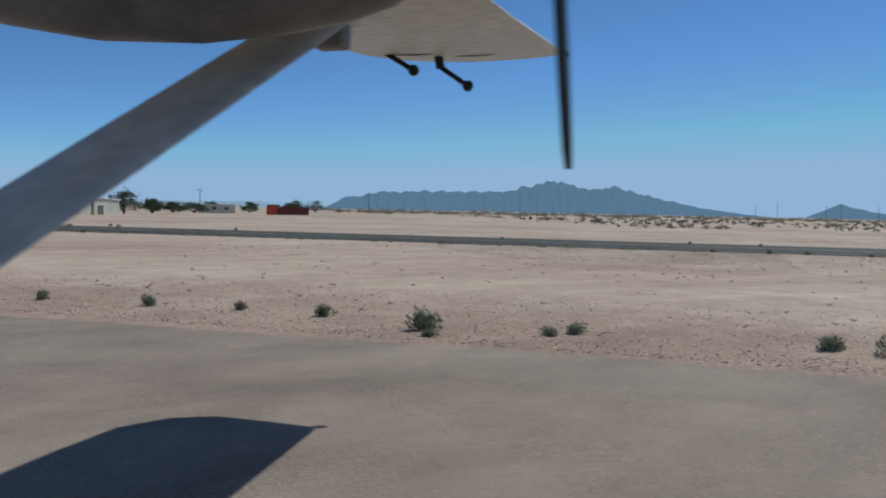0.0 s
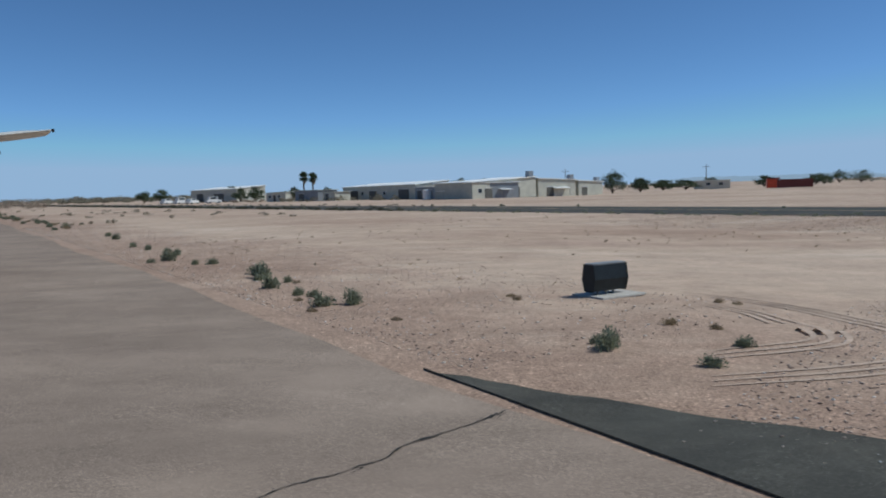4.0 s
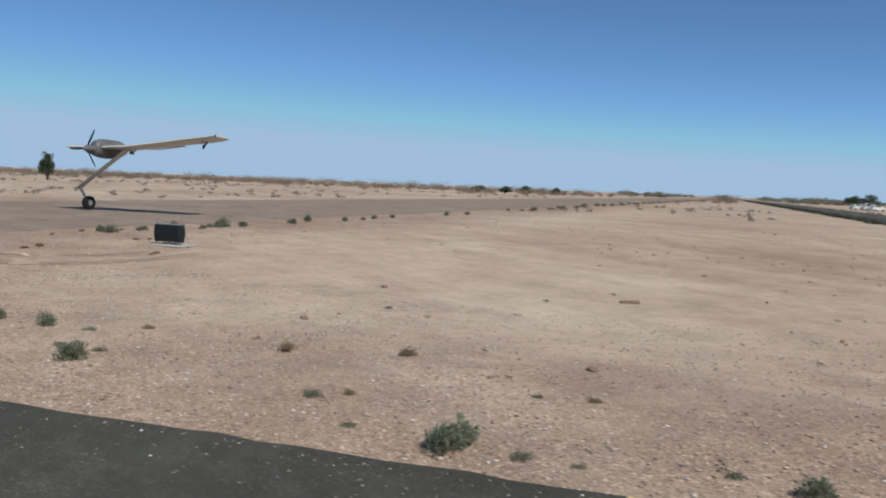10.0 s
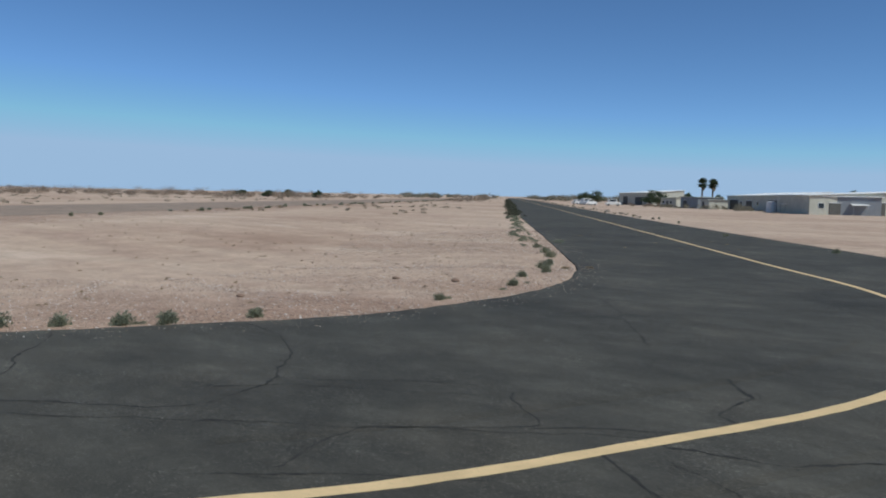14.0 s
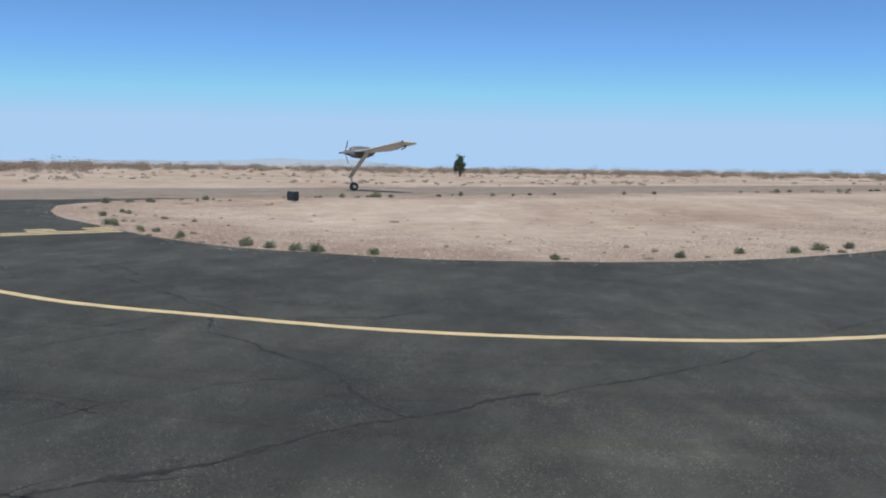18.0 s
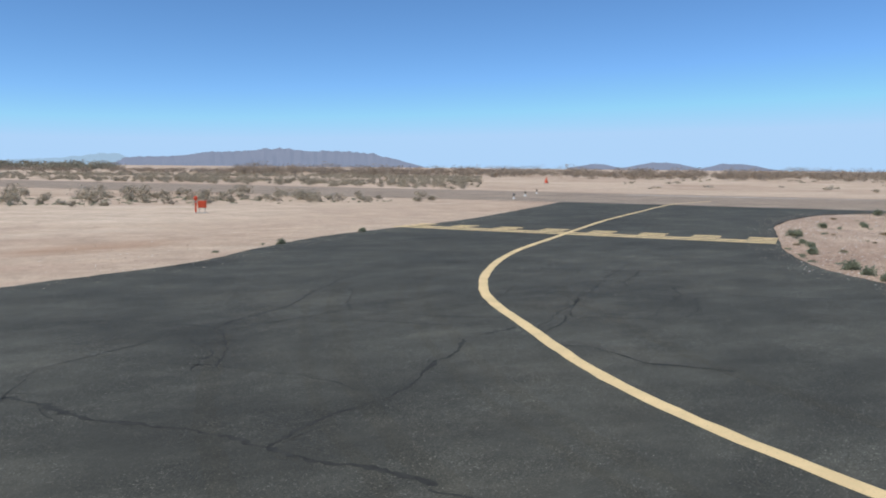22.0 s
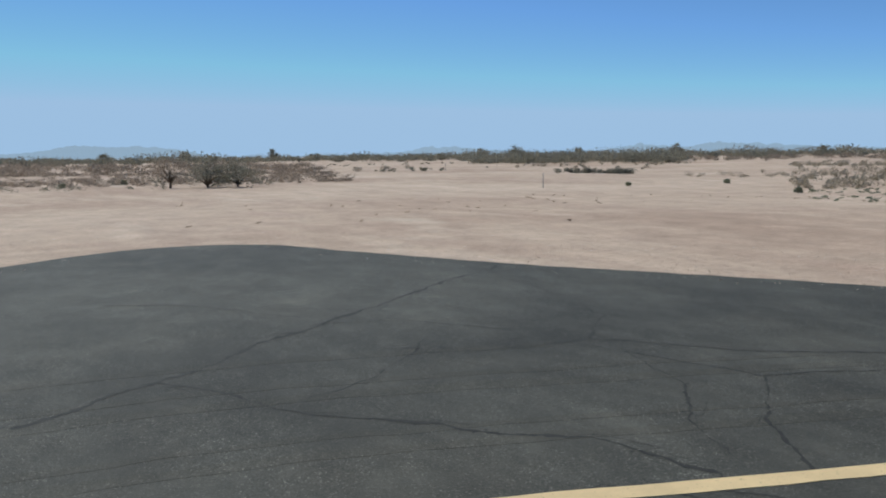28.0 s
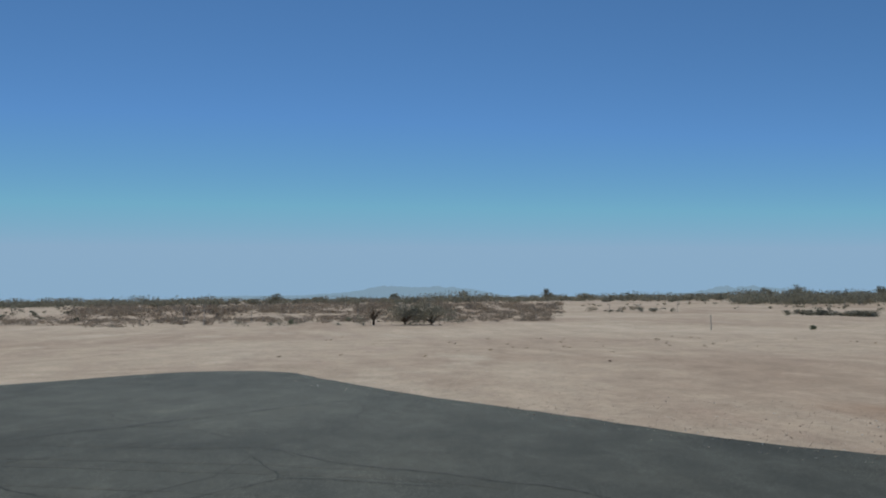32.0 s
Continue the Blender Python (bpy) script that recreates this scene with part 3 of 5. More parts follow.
LABELS = {"sage": "small grey-green desert bush rooted in the gravel", "dry": "dry straw-coloured tuft of desert grass on bare soil", "flat": "low sprawling green weed hugging the soil"}
KINDS = {
    "sage": [bush_kind(k, 1.0, 0.80, 760, SAGE, 0.16) for k in (11, 12, 13, 14)],
    "dry": [bush_kind(k, 1.0, 0.5, 420, DRY, 0.14) for k in (21, 22, 23)],
    "flat": [bush_kind(k, 1.0, 0.38, 480, SAGE, 0.10) for k in (31, 32)],
}
for key, obs in KINDS.items():
    for ob in obs:
        tagged(ob, LABELS[key], "bush", "desert bushes")
FREE = {key: list(obs) for key, obs in KINDS.items()}
bush_rnd = random.Random(77)


def bush(x, y, size, kind):
    turn = bush_rnd.uniform(0, 360)
    m = pose(x, y, ground_z(x, y) - 0.005, 0, 0, turn)
    if FREE[kind]:
        ob = FREE[kind].pop()
        ob.matrix_basis = m
    else:
        ob = copy_thing(bush_rnd.choice(KINDS[kind]), m)
    k = 0.55 * size * bush_rnd.uniform(0.85, 1.15)
    ob.scale = (k, k * bush_rnd.uniform(0.8, 1.15), k * bush_rnd.uniform(0.8, 1.1))
    return ob


VERGE = [(-56.7, 34.2, 0.7), (-55.2, 32.6, 0.55), (-54.1, 30.8, 0.7), (-53.4, 28.1, 0.95), (-53.8, 27.4, 0.6), (-51.8, 26.3, 0.65), (-51.2, 26.2, 0.7), (-48.6, 22.5, 0.85), (-48.3, 21.5, 1.0),
         (-48.1, 21.2, 0.8), (-48.1, 20.8, 0.5), (-47.2, 20.2, 0.5), (-47.3, 19.0, 1.0), (-46.3, 17.5, 0.55), (-45.9, 17.2, 0.45), (-45.4, 15.7, 0.95), (-44.8, 15.9, 0.9), (-40.4, 10.8, 0.8),
         (-62.6, 43.9, 0.8), (-64.6, 47.4, 0.9), (-58.4, 36.6, 0.6)]
for x, y, k in VERGE:
    bush(x, y, k, "sage")
for s in range(52, 420, 5):
    for _ in range(2):
        q = rw(s + bush_rnd.uniform(-3, 3), bush_rnd.uniform(1.0, 3.2))
        bush(q.x, q.y, bush_rnd.uniform(0.7, 1.3), bush_rnd.choice(("sage", "sage", "dry")))
for x, y, k in [(-41.5, 16.5, 0.4), (-41.4, 16.0, 0.4), (-46.9, 20.0, 0.4), (-37.4, 15.6, 0.45), (-37.1, 15.4, 0.35), (-46.1, 16.6, 0.4), (-43.7, 13.7, 0.35), (-45.5, 15.0, 0.4), (-39.1, 12.7, 0.6), (-38.5, 12.2, 0.45)]:
    bush(x, y, k, "dry")
for x, y, k in [(-40.5, 11.3, 0.5), (-39.3, 9.6, 0.5), (-38.5, 10.8, 0.45), (-37.3, 8.3, 0.3), (-36.9, 8.2, 0.3), (-36.6, 7.4, 0.5), (-36.2, 7.7, 0.4), (-36.3, 8.6, 0.85), (-36.0, 8.9, 0.5), (-35.4, 7.6, 0.45), (-35.7, 7.3, 0.3), (-34.5, 6.7, 1.0),
                (-29.5, 8.6, 0.4), (-27.0, 10.4, 0.5), (-26.2, 11.0, 0.65), (-25.7, 11.5, 0.4), (-24.5, 10.9, 0.4), (-23.9, 11.3, 0.35), (-23.4, 10.9, 0.75), (-20.6, 12.8, 0.4), (-19.4, 12.6, 0.3), (-19.5, 15.1, 0.3), (-18.4, 13.0, 0.7), (-18.4, 13.2, 0.6),
                (-17.9, 13.5, 0.4), (-17.5, 13.8, 0.3), (-16.7, 14.8, 0.35), (-16.1, 15.0, 0.55), (-15.4, 15.8, 0.5), (-14.8, 17.2, 0.4), (-14.0, 16.0, 0.4), (-13.4, 17.2, 0.55), (-12.9, 17.2, 0.4), (-12.5, 17.5, 0.4), (-11.7, 18.3, 0.4), (-11.9, 18.9, 0.4),
                (-11.1, 19.7, 0.8), (-10.5, 20.5, 0.6), (-9.9, 21.3, 0.75), (-9.8, 21.6, 0.4), (-9.5, 21.9, 0.75), (-9.1, 23.5, 0.5), (-8.7, 28.2, 0.45)]:
    bush(x, y, k, "sage" if k > 0.4 else "flat")
for x, y, k in [(-29.0, 7.7, 0.5), (-25.7, 12.4, 0.4), (-27.0, 17.6, 0.35), (-23.1, 13.6, 0.6), (-22.3, 15.1, 0.5), (-20.5, 13.2, 0.3), (-19.1, 15.6, 0.3), (-14.8, 17.2, 0.4), (-15.4, 15.3, 0.4), (-10.8, 36.9, 0.5), (-10.4, 37.7, 0.5)]:
    bush(x, y, k, "dry")
for x, y, k in [(-8.7, 28.5, 0.4), (-8.75, 30.7, 0.4), (-9.1, 31.6, 0.5), (-9.2, 32.4, 0.4), (-10.3, 33.7, 0.5), (-10.6, 35.4, 0.6), (-11.5, 36.6, 0.7), (-12.1, 37.8, 0.7), (-14.0, 40.8, 0.9), (-17.6, 45.2, 0.8), (-15.4, 42.6, 0.7),
                (-3.8, 49.9, 0.6), (-7.1, 54.1, 0.6), (-16.9, 65.9, 0.6), (1.0, 9.6, 0.4), (-1.3, 8.2, 0.5), (-0.8, 8.0, 0.4), (-5.4, 5.2, 0.55)]:
    bush(x, y, k, "sage" if k > 0.42 else "flat")
for s in range(48, 300, 5):
    q = tw(s + bush_rnd.uniform(-2, 2), 40.5 - bush_rnd.uniform(0, 1.2))
    bush(q.x, q.y, bush_rnd.uniform(0.5, 0.95), bush_rnd.choice(("sage", "flat", "dry")))
    if s % 3 == 0:
        q = tw(s, 56.2 + bush_rnd.uniform(0, 2))
        bush(q.x, q.y, bush_rnd.uniform(0.5, 0.9), "sage")
for x, y, k in [(24.3, -13.5, 1.1), (37.5, -23.6, 1.0), (38.8, -14.6, 1.0), (21.1, -17.4, 0.9), (20.6, -19.6, 1.0), (15.6, -9.7, 0.8), (66.4, 19.8, 1.3), (73.3, 14.1, 1.3), (-43.9, 5.6, 0.3)]:
    if ra(x, y)[1] > 3:
        bush(x, y, k, "sage")

# scattered scrub: one sheet of small plants per stretch of desert
def in_fan(rnd, az0, az1, r0, r1, c=(0.0, 20.0)):
    az, r = radians(rnd.uniform(az0, az1)), math.sqrt(rnd.uniform(r0 * r0, r1 * r1))
    return c[0] - math.sin(az) * r, c[1] + math.cos(az) * r


def clear_of_pavement(x, y, gap=2.0):
    s, a = ra(x, y)
    if -RUN_W - gap - 1 < a < gap:
        return False
    d = Vector((x, y)) - O2
    if 41 - gap < d.dot(ET) < 55 + gap and d.dot(UT) > 20:
        return False
    return not (-48 < x < 20 + gap and -16 < y < 48 and a > -1 and (s < 20 and y > 0.8 * x - 22 and not (a < 38 and y > 0.45 * x + 24)))


HEDGE_A, HEDGE_B = Vector((70.0, -33.8)), Vector((64.7, -40.0))
LOW = [clump_shape(500 + k, 130, 1.0, 0.0, 6) for k in range(6)]
ROUND = [clump_shape(520 + k, 260, 1.0, 0.0, 5, 0.55) for k in range(6)]


def scrub(name, label, seed, count, az0, az1, r0, r1, size, mat, leaf, hgt=0.6, gate=None, center=(0.0, 20.0), thin=1, patchy=1.0, shapes=LOW):
    rnd = random.Random(seed)
    pieces, made, tries = [], 0, 0
    while made < count and tries < count * 12:
        tries += 1
        x, y = in_fan(rnd, az0, az1, r0, r1, center)
        if not clear_of_pavement(x, y) or noise.noise(Vector((x * 0.03, y * 0.03, seed))) * patchy < -0.12 + rnd.uniform(-0.3, 0.2):
            continue
        if gate and not gate(x, y):
            continue
        w = size * rnd.uniform(0.4, 1.3)
        c, a, b = rnd.choice(shapes)
        k = slice(0, None, thin)
        pieces.append(place((c[k], a[k], b[k]), x, y, ground_z(x, y) - 0.12 * w, w * rnd.uniform(1.0, 1.6), w * hgt * rnd.uniform(0.7, 1.25), rnd.uniform(0, 6.28), leaf * (0.5 + 0.5 * w / size)))
        made += 1
    return tagged(leaf_sheet(name, pieces, mat), label, "scrub", kind="stuff")


scrub("scrub", "low grey-brown desert scrub across the sand", 3, 460, 40, 135, 85, 260, 1.1, SCRUB, 0.145, 0.5, thin=2)
scrub("scrub", "dense grey-green desert scrub on pale soil", 4, 1700, 146, 206, 28, 190, 1.25, SCRUB, 0.085, 0.72, thin=1, gate=lambda x, y: y < -0.30 * x - 12, patchy=0.8, shapes=ROUND)
scrub("scrub", "patchy greenish weeds on bare soil", 5, 260, 150, 215, 22, 48, 0.4, SAGE, 0.035, 0.45, gate=lambda x, y: y < 0.45 * x - 8 and y < -5)
scrub("scrub", "grey-brown scrub bushes on tan sand", 6, 520, 194, 216, 46, 150, 1.4, SCRUB, 0.105, 0.66, thin=2, patchy=0.5, shapes=ROUND)
scrub("scrub", "low brown brush matted over the sand", 7, 800, 249, 290, 68, 135, 1.9, BRUSH, 0.09, 0.38, thin=2, patchy=0.9, shapes=ROUND)
scrub("scrub", "few dusty shrubs on the far sand", 12, 90, 222, 249, 105, 230, 1.2, SCRUB, 0.12, 0.6, thin=2, shapes=ROUND)
scrub("scrub", "dark grey-green desert bushes past the taxiway", 8, 420, -75, -30, 90, 300, 1.8, WEED, 0.175, 0.7, thin=2)
scrub("scrub", "sparse tiny weeds on the gravel island", 9, 300, 15, 120, 8, 60, 0.18, DRY, 0.022, 0.5, thin=3)
scrub("scrub", "small pebble-like weeds beside the pavement", 10, 80, 160, 270, 12, 40, 0.18, DRY, 0.022, 0.5, thin=3)


def weed_band(name, label, line, spread, gap, size, hgt, mat, leaf, seed):
    """Low plants crowding along a line."""
    rnd = random.Random(seed)
    pieces = []
    for p, q in zip(line, line[1:]):
        for _ in range(max(1, int((q - p).length / gap + rnd.random()))):
            if rnd.random() < 0.15:
                continue
            o = p.lerp(q, rnd.random())
            x, y = o.x + rnd.gauss(0, spread), o.y + rnd.gauss(0, spread)
            w = size * rnd.uniform(0.4, 1.3)
            pieces.append(place(rnd.choice(LOW), x, y, ground_z(x, y) - 0.1 * w, w * rnd.uniform(1.0, 1.5), w * hgt * rnd.uniform(0.7, 1.3), rnd.uniform(0, 6.28), leaf * (0.5 + 0.5 * w / size)))
    return tagged(leaf_sheet(name, pieces, mat), label, "weeds", kind="stuff")


weed_band("weeds", "dark green weeds along the taxiway rim", [tw(s, 40.3) for s in range(58, 480, 4)], 0.45, 0.7, 1.1, 0.55, WEED, 0.09, 31)
weed_band("weeds", "small grey-green weeds along the taxiway rim", [tw(s, 40.4) for s in range(6, 62, 4)], 0.4, 0.8, 0.62, 0.5, SAGE, 0.05, 30)
weed_band("weeds", "sparse weeds on the far taxiway rim", [tw(s, 56.0) for s in range(60, 480, 6)], 0.6, 3.0, 0.7, 0.5, MESQ, 0.07, 32)
weed_band("hedge", "low dark brush lying like a hedge on the sand", [HEDGE_A, HEDGE_A.lerp(HEDGE_B, 0.5), HEDGE_B], 0.35, 0.14, 1.05, 0.68, MESQ, 0.10, 33)
weed_band("shrubs", "row of small dry shrubs on the flat", [Vector((98.6, -25.2)), Vector((94.8, -32.5))], 0.7, 0.55, 1.2, 0.7, MESQ, 0.11, 38)
weed_band("shrubs", "loose patch of grey shrubs on tan sand", [Vector((53, -39)), Vector((44, -46))], 3.4, 0.45, 1.3, 0.65, SCRUB, 0.07, 39)
weed_band("shrubs", "small dark shrubs in front of the brush", [Vector((60.5, 22.0)), Vector((59.5, 17.0)), Vector((58.6, 12.0))], 0.8, 1.1, 1.25, 0.75, MESQ, 0.07, 40)

DENSE = [clump_shape(600 + k, 150, 1.0, 0.0, 7, 0.75) for k in range(6)]


def thicket(name, label, seed, count, az0, az1, r0, r1, size, mat, leaf, squash=0.6, center=(0.0, 20.0)):
    """Far brush and trees that close the horizon."""
    rnd = random.Random(seed)
    pieces = []
    for _ in range(count):
        x, y = in_fan(rnd, az0, az1, r0, r1, center)
        if not clear_of_pavement(x, y, 8):
            continue
        w = size * rnd.uniform(0.55, 1.4)
        h = w * squash * rnd.uniform(0.6, 1.25)
        pieces.append(place(rnd.choice(DENSE), x, y, ground_z(x, y) - 0.1 * h, w * rnd.uniform(1.0, 1.7), h, rnd.uniform(0, 6.28), leaf))
    return tagged(leaf_sheet(name, pieces, mat), label, "brush", kind="stuff")


thicket("far_brush", "grey-brown leafless mesquite brush along the horizon", 21, 900, 38, 128, 250, 420, 4.8, BRUSH, 0.26)
thicket("far_brush", "tall twiggy mesquite brush beyond the runway", 22, 520, 112, 165, 175, 300, 4.4, BRUSH, 0.25, 0.62)
thicket("far_brush", "grey scrub line under the mountains", 23, 700, 150, 225, 210, 360, 3.6, BRUSH, 0.2, 0.42)
thicket("far_trees", "dark line of dusty trees on the horizon", 24, 1150, 172, 292, 300, 560, 8.0, MESQ, 0.55, 0.48)
thicket("far_trees", "dense grey band of mesquite beyond the flat", 28, 260, 223, 238, 175, 250, 6.0, MESQ, 0.30, 0.5)
thicket("far_trees", "dark grey-green brush below the blue mountains", 25, 620, -82, -22, 320, 700, 5.0, MESQ, 0.3, 0.5)
thicket("far_trees", "low dark tree line at the far runway end", 26, 420, 22, 44, 420, 900, 6.5, MESQ, 0.6, 0.55)
thicket("thicket", "brown tangled brush at the edge of the flat", 27, 300, 250, 285, 110, 220, 4.0, BRUSH, 0.2, 0.4)
weed_band("thicket", "dense grey-green brush under the mesquites", [Vector((60.8, 11.6)), Vector((59.9, 9.0)), Vector((59.0, 6.4))], 0.6, 0.45, 2.3, 0.72, MESQ, 0.10, 37)

# ---- loose stones ----
def stone_mat():
    m = Mat("pink_and_grey_gravel", 0.9)
    isl = m.n.new("ShaderNodeNewGeometry").outputs["Random Per Island"]
    c = m.ramp(isl, (0.0, (0.24, 0.170, 0.132)), (0.30, (0.40, 0.295, 0.228)), (0.70, (0.54, 0.42, 0.33)), (0.88, (0.64, 0.54, 0.455)), (0.96, (0.74, 0.68, 0.61)), (1.0, (0.80, 0.77, 0.72)))
    m.color(m.mix(c, m.ramp(m.noise(90, 3), (0.3, 0.8), (0.7, 1.15)), 1.0, "MULTIPLY"))
    return m.m


GRAVEL = stone_mat()
ROCK = varied("brown_desert_rock", (0.26, 0.175, 0.125), 0.9, amount=0.3, scale=14)
OCTA = [Vector(v) for v in ((1, 0, 0), (0, 1, 0), (-1, 0, 0), (0, -1, 0), (0, 0, 0.75), (0, 0, -0.5))]
OCTF = [(0, 1, 4), (1, 2, 4), (2, 3, 4), (3, 0, 4), (1, 0, 5), (2, 1, 5), (3, 2, 5), (0, 3, 5)]


def stones(name, label, line, side, reach, count, seed, lo=0.008, hi=0.032, floor=-1.0, power=1.7):
    """Loose stones thrown along a line, thinning out away from it."""
    g = np.random.default_rng(seed)
    pts = np.array([(q.x, q.y) for q in line])
    i = g.integers(1, len(pts), count)
    d = pts[i] - pts[i - 1]
    d /= np.linalg.norm(d, axis=1)[:, None]
    q = pts[i - 1] + (pts[i] - pts[i - 1]) * g.random((count, 1)) + np.c_[-d[:, 1], d[:, 0]] * (side * (0.1 + reach * g.random(count) ** power))[:, None]
    r = lo + (hi - lo) * g.random(count) ** 3
    w = g.uniform(0, 3.14, count)
    z = np.array([max(floor, ground_z(x, y)) for x, y in q]) + r * 0.2
    octa = np.array([tuple(v) for v in OCTA])[None] * g.uniform(0.8, 1.15, (count, 6, 1)) * np.stack((r * g.uniform(0.8, 1.5, count), r, r * g.uniform(0.6, 1.0, count)), 1)[:, None]
    c, n = np.cos(w)[:, None], np.sin(w)[:, None]
    v = np.stack((octa[..., 0] * c - octa[..., 1] * n + q[:, :1], octa[..., 0] * n + octa[..., 1] * c + q[:, 1:], octa[..., 2] + z[:, None]), -1).reshape(-1, 3).astype(np.float32)
    f = (np.array(OCTF)[None] + 6 * np.arange(count)[:, None, None]).reshape(-1).astype(np.int32)
    me = bpy.data.meshes.new(name)
    me.vertices.add(len(v))
    me.vertices.foreach_set("co", v.ravel())
    me.loops.add(len(f))
    me.loops.foreach_set("vertex_index", f)
    me.polygons.add(len(f) // 3)
    me.polygons.foreach_set("loop_start", np.arange(0, len(f), 3, dtype=np.int32))
    me.materials.append(GRAVEL)
    me.update(calc_edges=True)
    return tagged(new(name, me), label, "gravel", kind="stuff")


stones("gravel", "pink and pale loose gravel along the taxiway rim", north[10:-50], 1, 10.5, 70000, 41, 0.008, 0.029, power=1.35)
stones("gravel", "pale loose gravel along the south pavement rim", south[50:], -1, 5.0, 16000, 42, 0.006, 0.02)
stones("gravel", "reddish loose gravel on the runway verge", [rw(s, 0.0) for s in range(60, -10, -1)], 1, 8.0, 20000, 43)
stones("loose_grit", "grit and small stones spilled over the asphalt rim", north[10:-50], -1, 0.9, 2600, 44, 0.006, 0.02, 0.007)
stones("loose_grit", "grit and small stones spilled over the south rim", south[50:], 1, 0.9, 2000, 45, 0.006, 0.02, 0.007)
for i, (x, y, r) in enumerate([(-26.2, 15.3, 0.07), (-29.9, 19.2, 0.07), (-38.8, 17.0, 0.05), (-20.5, 17.0, 0.07), (-12.5, 25.5, 0.08), (-11.0, 31.5, 0.1), (-13.0, 31.2, 0.09), (18.0, 8.0, 0.06)]):
    rnd = random.Random(300 + i)
    bm = ball_bm((0, 0, 0), r, 2, squash=(1.4, 1.0, 0.6))
    for v in bm.verts:
        v.co *= 1 + rnd.uniform(-0.12, 0.12)
    st = part("stone", bm, ROCK)
    st.location = (x, y, ground_z(x, y) + r * 0.35)
    tagged(st, "rounded brown stone lying on the soil", "stone", "loose stones")

flat_stone = part("flat_stone", box_bm((0.46, 0.16, 0.07), (0, 0, 0.0), 0.025), ROCK)
flat_stone.matrix_basis = pose(-25.7, 23.5, ground_z(-25.7, 23.5) + 0.03, 2, -3, 55)
tagged(flat_stone, "flat dark brown stone slab on pale soil", "stone", "loose stones")

# ---- stains and wheel ruts on the soil ----
def soil_mark(name, label, line, width, material, lift=0.026):
    """A ragged flat mark that lies on the soil and follows it."""
    verts, faces = [], []
    n = len(line)
    for i, q in enumerate(line):
        d = (line[min(i + 1, n - 1)] - line[max(i - 1, 0)]).normalized()
        w = width * math.sin(math.pi * (i + 0.5) / n) ** 0.5 * (0.8 + 0.5 * noise.noise(Vector((q.x * 1.3, q.y * 1.3, width))))
        for k in range(3):
            o = q + Vector((-d.y, d.x)) * w * (k - 1) / 2
            verts.append((o.x, o.y, ground_z(o.x, o.y) + lift))
        if i:
            a = 3 * i
            faces += [(a - 3, a - 2, a + 1, a), (a - 2, a - 1, a + 2, a + 1)]
    return tagged(obj(name, verts, faces, material, smooth_shade=True), label, "soil mark", kind="structure")


PALE = varied("pale_loose_sand", (0.53, 0.395, 0.295), 0.95, amount=0.18, scale=2.5, local=False)
ruts = curve_through([(-39.6, 8.6), (-37.6, 9.0), (-36.2, 9.7), (-35.5, 10.9), (-35.3, 12.4), (-35.6, 14.0), (-36.2, 15.6), (-37.6, 17.4)], 0.3)
for off in (0.0, 0.24, 0.48, 1.45, 1.7, 1.95):
    soil_mark("wheel_rut", "pale curved wheel rut in the sand", [q + (Vector((-38.6, 12.6)) - q).normalized() * off for q in ruts], 0.13, PALE, 0.012)

# ---- airfield furniture ----
BLACK = varied("black_painted_panel", (0.016, 0.020, 0.022), 0.45, amount=0.3)
STEEL = varied("weathered_grey_steel", (0.30, 0.30, 0.29), 0.5, 0.3, amount=0.2)
CONC = varied("pale_concrete", (0.50, 0.46, 0.40), 0.9, amount=0.2)
ORANGE = varied("faded_orange_red_paint", (0.60, 0.085, 0.035), 0.5, amount=0.2)
WHITEP = varied("white_paint", (0.72, 0.71, 0.68), 0.55, amount=0.12)


def guidance_sign():
    root = empty("guidance_sign", (-39.5, 16.6, ground_z(-39.5, 16.6)), 34.2)
    prof = [(-0.13, 0.13), (0.13, 0.13), (0.195, 0.38), (0.145, 0.68), (-0.145, 0.68), (-0.195, 0.38)]
    part("pad", box_bm((1.25, 0.95, 0.05), (0.1, 0, 0.02), 0.012), CONC, root, "pale concrete pad")

    def prism(x0, x1, grow, bm=None):
        bm = bm or bmesh.new()
        a = [bm.verts.new((x0, p * grow, 0.44 + (z - 0.44) * grow)) for p, z in prof]
        b = [bm.verts.new((x1, p * grow, 0.44 + (z - 0.44) * grow)) for p, z in prof]
        bm.faces.new(a[::-1]), bm.faces.new(b)
        for i in range(6):
            bm.faces.new((a[i], a[(i + 1) % 6], b[(i + 1) % 6], b[i]))
        return bm

    part("panel_box", prism(-0.45, 0.45, 1.0), BLACK, root)
    for x in (-0.475, 0.45):
        part("end_cap", prism(x, x + 0.025, 1.06), BLACK, root)
    part("top_rail", box_bm((0.95, 0.26, 0.03), (0, 0, 0.70), 0.006), STEEL, root, "grey metal top rail")
    for x in (-0.22, 0.22):
        leg = part("leg", tube_bm((x, 0, 0.04), (x, 0, 0.15), 0.028), STEEL, root)
        part("foot", box_bm((0.12, 0.12, 0.02), (x, 0, 0.06), 0.004), STEEL, leg)
    part("conduit", tube_bm((0.02, 0, 0.04), (0.02, 0, 0.15), 0.04), CONC, root)
    return tagged(root, "black double-sided airfield sign on a concrete pad", "sign")


guidance_sign()


